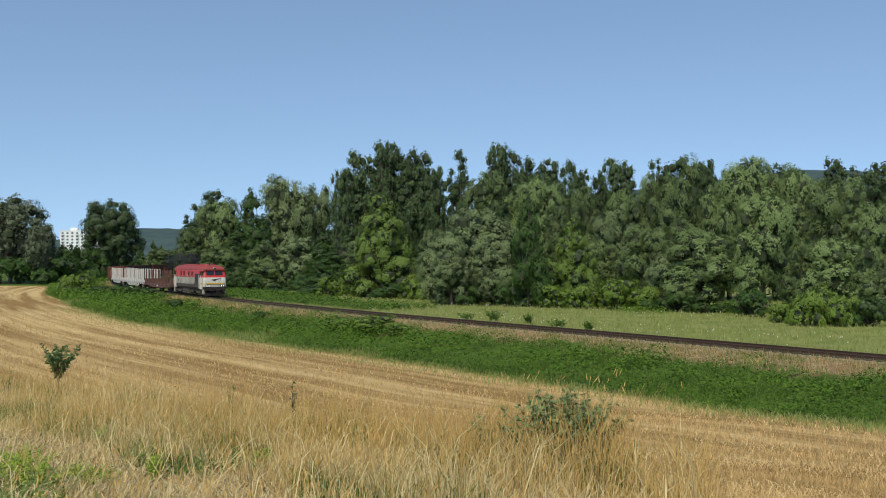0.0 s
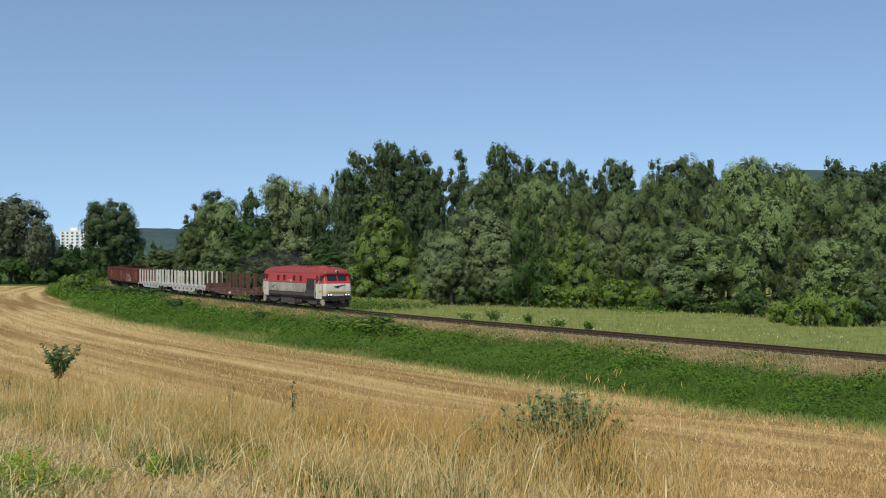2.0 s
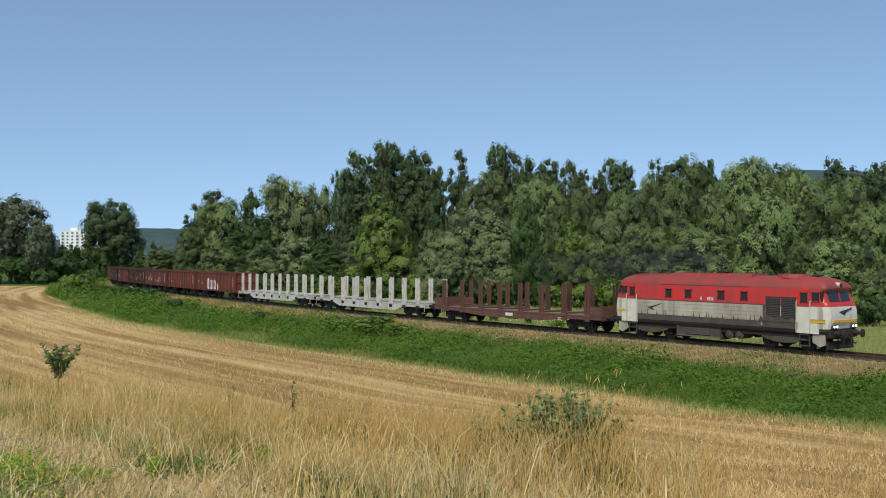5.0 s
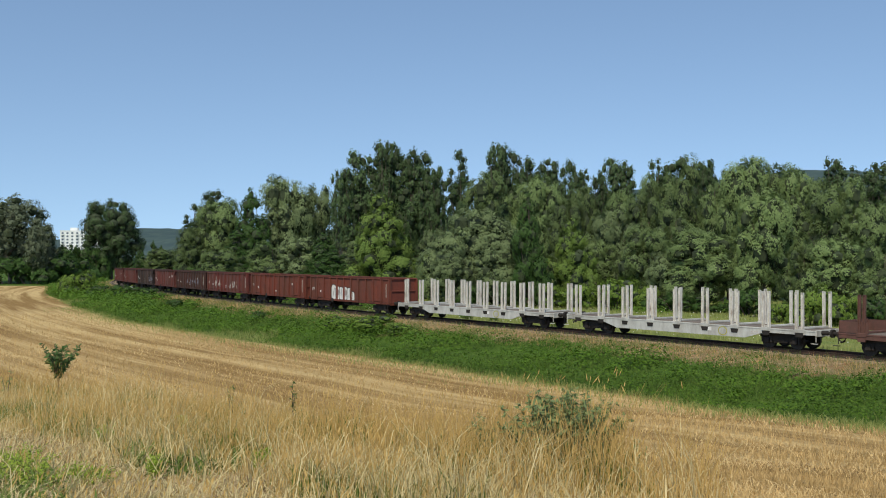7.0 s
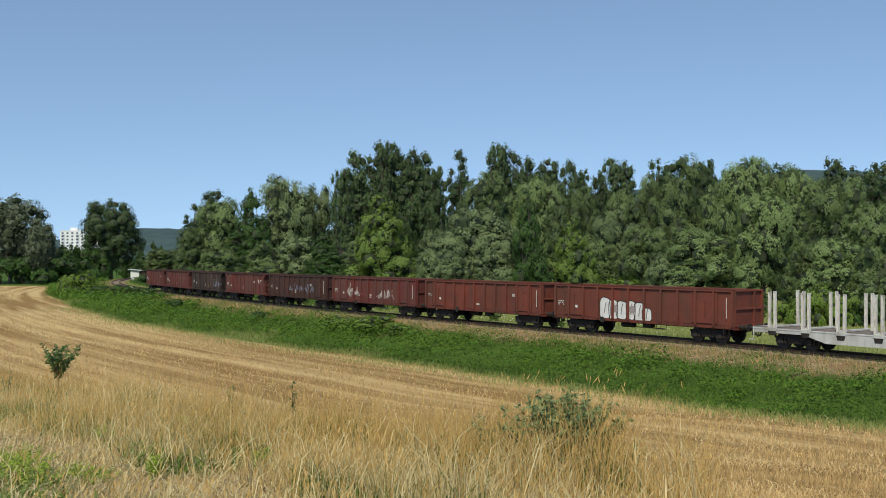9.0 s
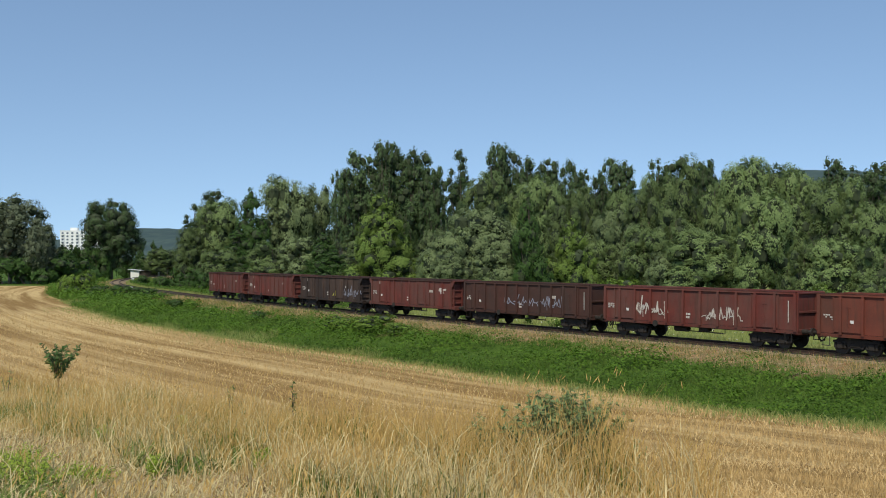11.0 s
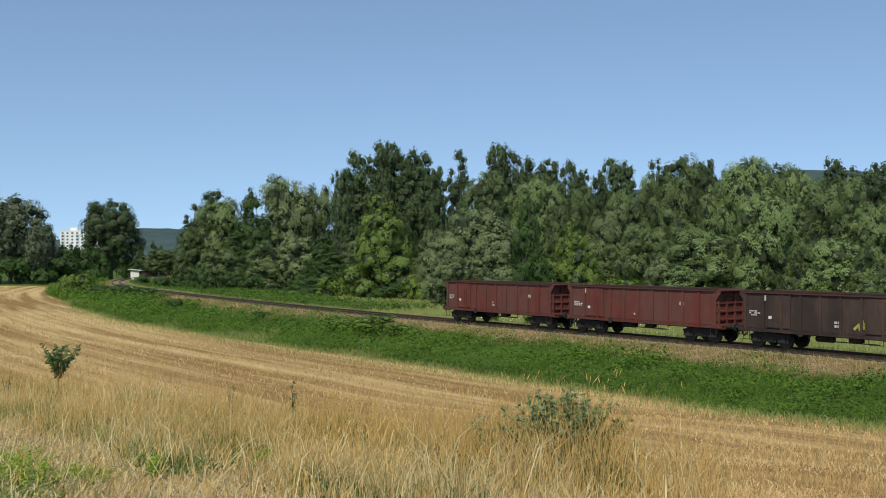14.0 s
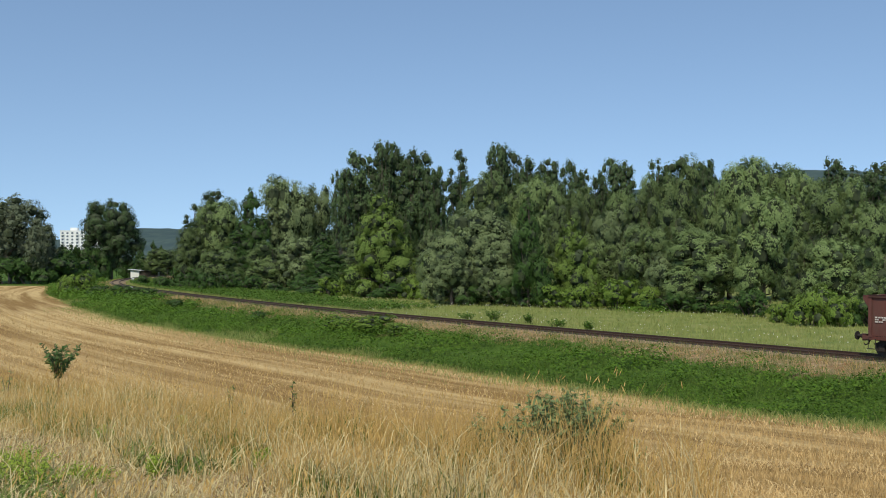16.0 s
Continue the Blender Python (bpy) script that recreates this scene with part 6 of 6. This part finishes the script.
            s = part("cab_ladder", one(lambda bm: [box(bm, q - 0.03, q + 0.03, side * 1.40, side * 1.46, 0.28, 1.25) for q in (xa, xb)]), m_skirt, v, "grey cab ladder")
            for zz in (0.32, 0.62, 0.92):
                part("rung", one(lambda bm: box(bm, xa, xb, side * 1.30, side * 1.50, zz, zz + 0.035)), m_skirt, s)
        for e in (-1, 1):
            part("cab_apron", one(lambda bm: prism(bm, [(e * 6.62, 1.02), (e * 7.35, 1.02), (e * 7.35, 0.42), (e * 7.05, 0.30), (e * 6.62, 0.55)], side * 1.30, side * 1.42, axis="y")), m_cream, v, "pale grimy lower cab apron")
        # bogie skirt with rounded lower edge
        for x in (-4.8, 4.8):
            def skirt(bm):
                o = [(x - 1.75, 0.98), (x + 1.75, 0.98)] + [(x + 1.6 * math.cos(a), 0.92 - 0.52 * math.sin(a)) for a in np.linspace(0.1, 3.04, 12)]
                prism(bm, o, side * 1.22, side * 1.34, axis="y")
            part("bogie_skirt", one(skirt), m_skirt, v, "grimy rounded bogie cover")
        part("fuel_tank", one(lambda bm: (box(bm, -2.6, 0.6, side * 0.55, side * 1.38, 0.36, 1.0, 0.08), box(bm, -1.9, -0.2, side * 1.36, side * 1.42, 0.50, 0.92, 0.02))), m_skirt, v, "grey fuel and battery box")
        for x in (1.15, 1.85):
            part("air_reservoir", one(lambda bm: (rod(bm, (x, side * 0.4, 0.70), (x, side * 1.30, 0.70), 0.30, 16), rod(bm, (x, side * 1.28, 0.70), (x, side * 1.36, 0.70), 0.28, 16, 0.15))), m_skirt, v, "grey round air reservoir")
        # winged mark
        part("side_mark", one(lambda bm: patch(bm, [(-4.9, 1.98), (-3.7, 2.28), (-4.5, 1.98), (-4.35, 1.80)] if side < 0 else [(3.7, 1.98), (4.9, 2.28), (4.1, 1.98), (4.25, 1.80)], side * 1.516, 0.004 if side < 0 else -0.004)), m_logo, v, "dark swept mark")
        bars(v, -0.80, 2.58, 1, 6, 0.16, 0.20, side * 1.512 + (0.004 if side > 0 else 0), 5, "number_bars")
    # roof: raised long hatch, exhaust, fan cowl
    part("roof_hatch", one(lambda bm: (prism(bm, [(-0.95, 3.96), (-0.85, 4.16), (0.85, 4.16), (0.95, 3.96)], -3.6, 2.4), [box(bm, -3.4 + k * 1.2, -2.5 + k * 1.2, -0.6, 0.6, 4.16, 4.19) for k in range(5)])), m_roof, v, "sooty raised roof hatch")
    part("exhaust_stack", one(lambda bm: (rod(bm, (-0.4, 0, 4.1), (-0.4, 0, 4.34), 0.22, 14), rod(bm, (-0.4, 0, 4.34), (-0.4, 0, 4.36), 0.18, 14))), m_under, v, "sooted exhaust stack")
    part("fan_cowl", one(lambda bm: (rod(bm, (4.6, 0, 4.0), (4.6, 0, 4.20), 0.95, 24, 0.9), rod(bm, (4.6, 0, 4.19), (4.6, 0, 4.22), 0.8, 24))), m_roof, v, "round roof fan cowl")
    for e in (-1, 1):
        part("horn", one(lambda bm: (rod(bm, (e * 5.9, -0.35, 4.12), (e * 6.4, -0.35, 4.14), 0.03, 8, 0.08), rod(bm, (e * 5.9, -0.35, 4.0), (e * 5.9, -0.35, 4.14), 0.03, 6))), m_under, v)
    part("gutter_louvre", one(lambda bm: [box(bm, -4.0, 2.6, s * 1.36, s * 1.43, 3.40, 3.47) for s in (-1, 1)]), m_louvre, v, "long dark intake slot under the roof")
    # cab fronts
    for e in (-1, 1):
        turn = Matrix.Identity(4) if e > 0 else Matrix.Rotation(math.pi, 4, "Z")

        def put(name, bm, mat, label="", parent=v):
            ob = part(name, bm, mat, parent, label)
            if parent is v:
                ob.matrix_basis = turn
            return ob

        def pane(bm, y0, y1):
            # slanted glass between two heights
            pts = []
            for yy in np.linspace(y0, y1, 5):
                bow = 0.05 * (abs(yy) / 1.25) ** 4
                pts.append((yy, 7.395 - bow * 0.8, 7.235 - bow * 0.8))
            lo = [bm.verts.new((xl + 0.02, yy, 2.77)) for yy, xl, xh in pts]
            hi = [bm.verts.new((xh + 0.02, yy, 3.34)) for yy, xl, xh in pts]
            lo2 = [bm.verts.new((xl - 0.05, yy, 2.77)) for yy, xl, xh in pts]
            hi2 = [bm.verts.new((xh - 0.05, yy, 3.34)) for yy, xl, xh in pts]
            for k in range(4):
                bm.faces.new((lo[k], lo[k + 1], hi[k + 1], hi[k]))
                bm.faces.new((lo2[k], lo2[k + 1], hi2[k + 1], hi2[k]))
                bm.faces.new((lo[k], lo[k + 1], lo2[k + 1], lo2[k]))
                bm.faces.new((hi[k], hi[k + 1], hi2[k + 1], hi2[k]))
            bmesh.ops.recalc_face_normals(bm, faces=bm.faces)
        for y0, y1 in ((-1.22, -0.045), (0.045, 1.22)):
            put("windscreen", one(lambda bm: pane(bm, y0, y1)), m_glass, "dark slanted windscreen pane")
        put("windscreen_pillar", one(lambda bm: prism(bm, [(7.34, 2.72), (7.44, 2.72), (7.28, 3.40), (7.18, 3.40)], -0.045, 0.045, axis="y")), m_red)
        put("yellow_band", one(lambda bm: (box(bm, 7.0, 7.73, -1.2, 1.2, 1.62, 1.80, 0.02), [box(bm, 6.52, 7.42, s * 1.40, s * 1.514, 1.62, 1.80, 0.02) for s in (-1, 1)])), m_yellow_paint, "yellow warning band")
        put("front_mark", one(lambda bm: prism(bm, [(-0.55, 2.22), (0.75, 2.42), (0.1, 2.18), (-0.05, 2.02)], 7.66, 7.712)), m_logo, "dark swept mark")
        for s in (-1, 1):
            h = put("lamp_cluster", one(lambda bm: box(bm, 7.45, 7.70, s * 0.95 - 0.30, s * 0.95 + 0.30, 1.28, 1.56, 0.06)), m_skirt)
            for o in (-0.14, 0.14):
                l = part("headlight", one(lambda bm: (rod(bm, (7.68, s * 0.95 + o, 1.42), (7.735, s * 0.95 + o, 1.42), 0.065, 14))), m_lamp, h, "lit white headlight")
        put("top_lamp", one(lambda bm: rod(bm, (7.05, 0, 3.66), (7.44, 0, 3.64), 0.15, 16)), m_steel_pale, "round top headlight")
        put("top_lamp_glass", one(lambda bm: rod(bm, (7.43, 0, 3.64), (7.46, 0, 3.64), 0.125, 16)), m_glass, "dark lamp glass")
        put("snow_plough", one(lambda bm: prism(bm, [(-1.30, 0.18), (-1.30, 0.62), (1.30, 0.62), (1.30, 0.18)], 7.35, 7.45)), m_under, "black guard plate")
        put("buffer_beam", one(lambda bm: box(bm, 7.4, 7.66, -1.35, 1.35, 0.80, 1.22, 0.04)), m_under, "black buffer beam")
        for q in (-0.55, -0.3, 0.3, 0.55):
            put("air_hose", one(lambda bm: (rod(bm, (7.66, q, 0.95), (7.82, q, 0.75), 0.035, 6), rod(bm, (7.82, q, 0.75), (7.80, q, 0.42), 0.035, 6))), m_under)
    couplings(v, 16.5 / 2 - 0.62)
    for x in (-4.8, 4.8):
        bogie(v, x, 2.4, WHEEL_BIG, 0.5, FRAME_24)
    return v


def smoke_puff(r, seed):
    """A thin rag of dark exhaust haze."""
    bm = bmesh.new()
    bmesh.ops.create_icosphere(bm, subdivisions=4, radius=1.0)
    for q in bm.verts:
        k = 1 + 0.5 * noise.noise(q.co * 1.4 + Vector((seed, 0, 0))) + 0.25 * noise.noise(q.co * 3.3 + Vector((0, seed, 0)))
        q.co = Vector((q.co.x * r * 1.7 * k, q.co.y * r * k, q.co.z * r * 0.75 * k))
    v = new("exhaust_smoke")
    tagged(v, "thin dark diesel exhaust haze above the train", "smoke", "exhaust haze")
    part("haze", bm, m_smoke, v, smooth=True)
    return v


def smoke_material():
    m, nt, b = fresh("exhaust haze")
    b.inputs["Base Color"].default_value = (0.035, 0.038, 0.045, 1)
    b.inputs["Roughness"].default_value = 1.0
    b.inputs["Specular IOR Level"].default_value = 0.0
    n = noise_of(nt, 0.8, 4.0)
    mr = nt.nodes.new("ShaderNodeMapRange")
    mr.inputs[1].default_value, mr.inputs[2].default_value, mr.inputs[3].default_value, mr.inputs[4].default_value = 0.35, 0.65, 0.0, 0.30
    nt.links.new(n, mr.inputs[0])
    nt.links.new(mr.outputs[0], b.inputs["Alpha"])
    return m


m_smoke = smoke_material()
V_SMOKE = [(smoke_puff(r, i * 3.1), back, up) for i, (r, back, up) in enumerate(((0.8, 9.5, 4.9), (1.1, 12.0, 5.0), (1.4, 15.5, 4.7), (1.5, 19.5, 4.4), (1.3, 23.5, 4.5)))]
V_LOCO = loco()
V_BROWN = stake_wagon(19.95, "rust-brown stake wagon with low end boards, empty", m_stake_brown, m_stake_brown, "stake wagons of the train", 8, 8.0, False, True, (-0.13, 0.13), 11)
V_GREY = [stake_wagon(b, "pale grey stake wagon with twin stakes, empty", m_grey, m_stake_grey, "stake wagons of the train", 9, 8.45, True, False, (-0.19, 0.19), 21 + i) for i, b in enumerate((20.3, 20.7))]
OPEN_LEN = (16.2, 15.4, 15.6, 14.9, 14.04, 14.04, 14.04, 14.04)
OPEN_PAINT = (m_oxide, m_oxide, m_oxide_b, m_oxide_c, m_oxide_b, m_oxide_d, m_oxide_b, m_oxide_b)
OPEN_LABEL = ("red-brown open wagon with white spray painting on its side", "plain red-brown high-sided open wagon", "red-brown open wagon with pale sprayed scrawls", "dark brown rusty open wagon with sprayed scrawl",
              "faded red open wagon with white patch", "sooty dark brown open wagon with scrawls", "faded red high-sided open wagon", "faded red open wagon, last of the train")
V_OPEN = [open_wagon(b, p, l, 300 + i, 11 if i < 4 else 10, (0.06, 0.80) if i < 4 else (0.12,) if i > 5 else (0.12, 0.62), True, i < 4) for i, (b, p, l) in enumerate(zip(OPEN_LEN, OPEN_PAINT, OPEN_LABEL))]
bubble_painting(V_OPEN[0])
scrawl(V_OPEN[2], "sprayed_scrawl", m_chalk, -6.0, 1.5, 4.0, 1.2, 6, 31, 0.07, "pale sprayed scrawl")
scrawl(V_OPEN[2], "sprayed_scrawl", m_chalk, 0.6, 1.45, 2.8, 0.8, 4, 32, 0.06, "pale sprayed scrawl")
scrawl(V_OPEN[3], "sprayed_scrawl", m_spray_blue, -2.1, 1.6, 6.0, 0.80, 6, 33, 0.05, "pale blue sprayed scrawl")
scrawl(V_OPEN[5], "sprayed_scrawl", m_spray_blue, 2.1, 1.4, 4.0, 1.0, 5, 34, 0.06, "pale blue sprayed scrawl")
scrawl(V_OPEN[5], "sprayed_blot", m_spray_yellow, 0.8, 1.35, 0.7, 0.5, 1, 57, 0.14, "yellow sprayed blot")
part("sprayed_patch", one(lambda bm: (patch(bm, [(4.25, 2.36), (4.3, 2.56), (4.62, 2.60), (4.9, 2.52), (5.3, 2.55), (5.25, 2.40), (4.85, 2.38), (4.95, 2.16), (4.5, 2.10), (4.42, 2.3)], -1.405))), m_chalk, V_OPEN[4], "chalky white patch")


# ---- sleepers, the 300 next to the camera one by one ----
def sleepers():
    bm = bmesh.new()
    box(bm, -1.25, 1.25, -0.12, 0.12, -0.30, -0.155, 0.015)
    me = bpy.data.meshes.new("sleeper")
    bm.to_mesh(me)
    bm.free()
    me.materials.append(m_sleeper)
    for k in range(300):
        s = -12 + k * 0.62
        p = on_track(s)
        a = float(np.interp(s, TS, TH))
        shared("sleeper", me, railway, Matrix.Translation(p) @ Matrix.Rotation(a - math.pi / 2, 4, "Z"))


sleepers()


# ---- the train runs at a steady 17.85 m/s ----
def motions():
    front = -83.35
    spans = [(V_LOCO, 16.5, 9.6), (V_BROWN, 19.95, 13.9), (V_GREY[0], 20.3, 14.1), (V_GREY[1], 20.7, 14.4)]
    spans += list(zip(V_OPEN, (16.2, 15.4, 15.6, 14.9, 14.04, 14.04, 14.04, 14.04), (10.4, 10.1, 10.2, 9.8, 9.2, 9.2, 9.2, 9.2)))
    at = front
    for thing, length, pivot in spans:
        mid = at + length / 2
        at += length
        rows = []
        for i in range(33):
            t = i * 0.5
            s = 15.01 + mid - 17.85 * (t - 9.0)
            a, b = on_track(s - pivot / 2), on_track(s + pivot / 2)
            d = a - b
            c = (a + b) / 2
            rows.append((t, pose(c.x, c.y, c.z, 0, -math.degrees(math.atan2(d.z, math.hypot(d.x, d.y))), math.degrees(math.atan2(d.y, d.x)))))
        walk(thing, rows)
    for puff, back, up in V_SMOKE:
        rows = []
        for i in range(33):
            t = i * 0.5
            c = on_track(15.01 + front + back - 17.85 * (t - 9.0))
            d = on_track(15.01 + front + back - 1 - 17.85 * (t - 9.0)) - c
            rows.append((t, pose(c.x, c.y, c.z + up, 0, 0, math.degrees(math.atan2(d.y, d.x)))))
        walk(puff, rows)


motions()
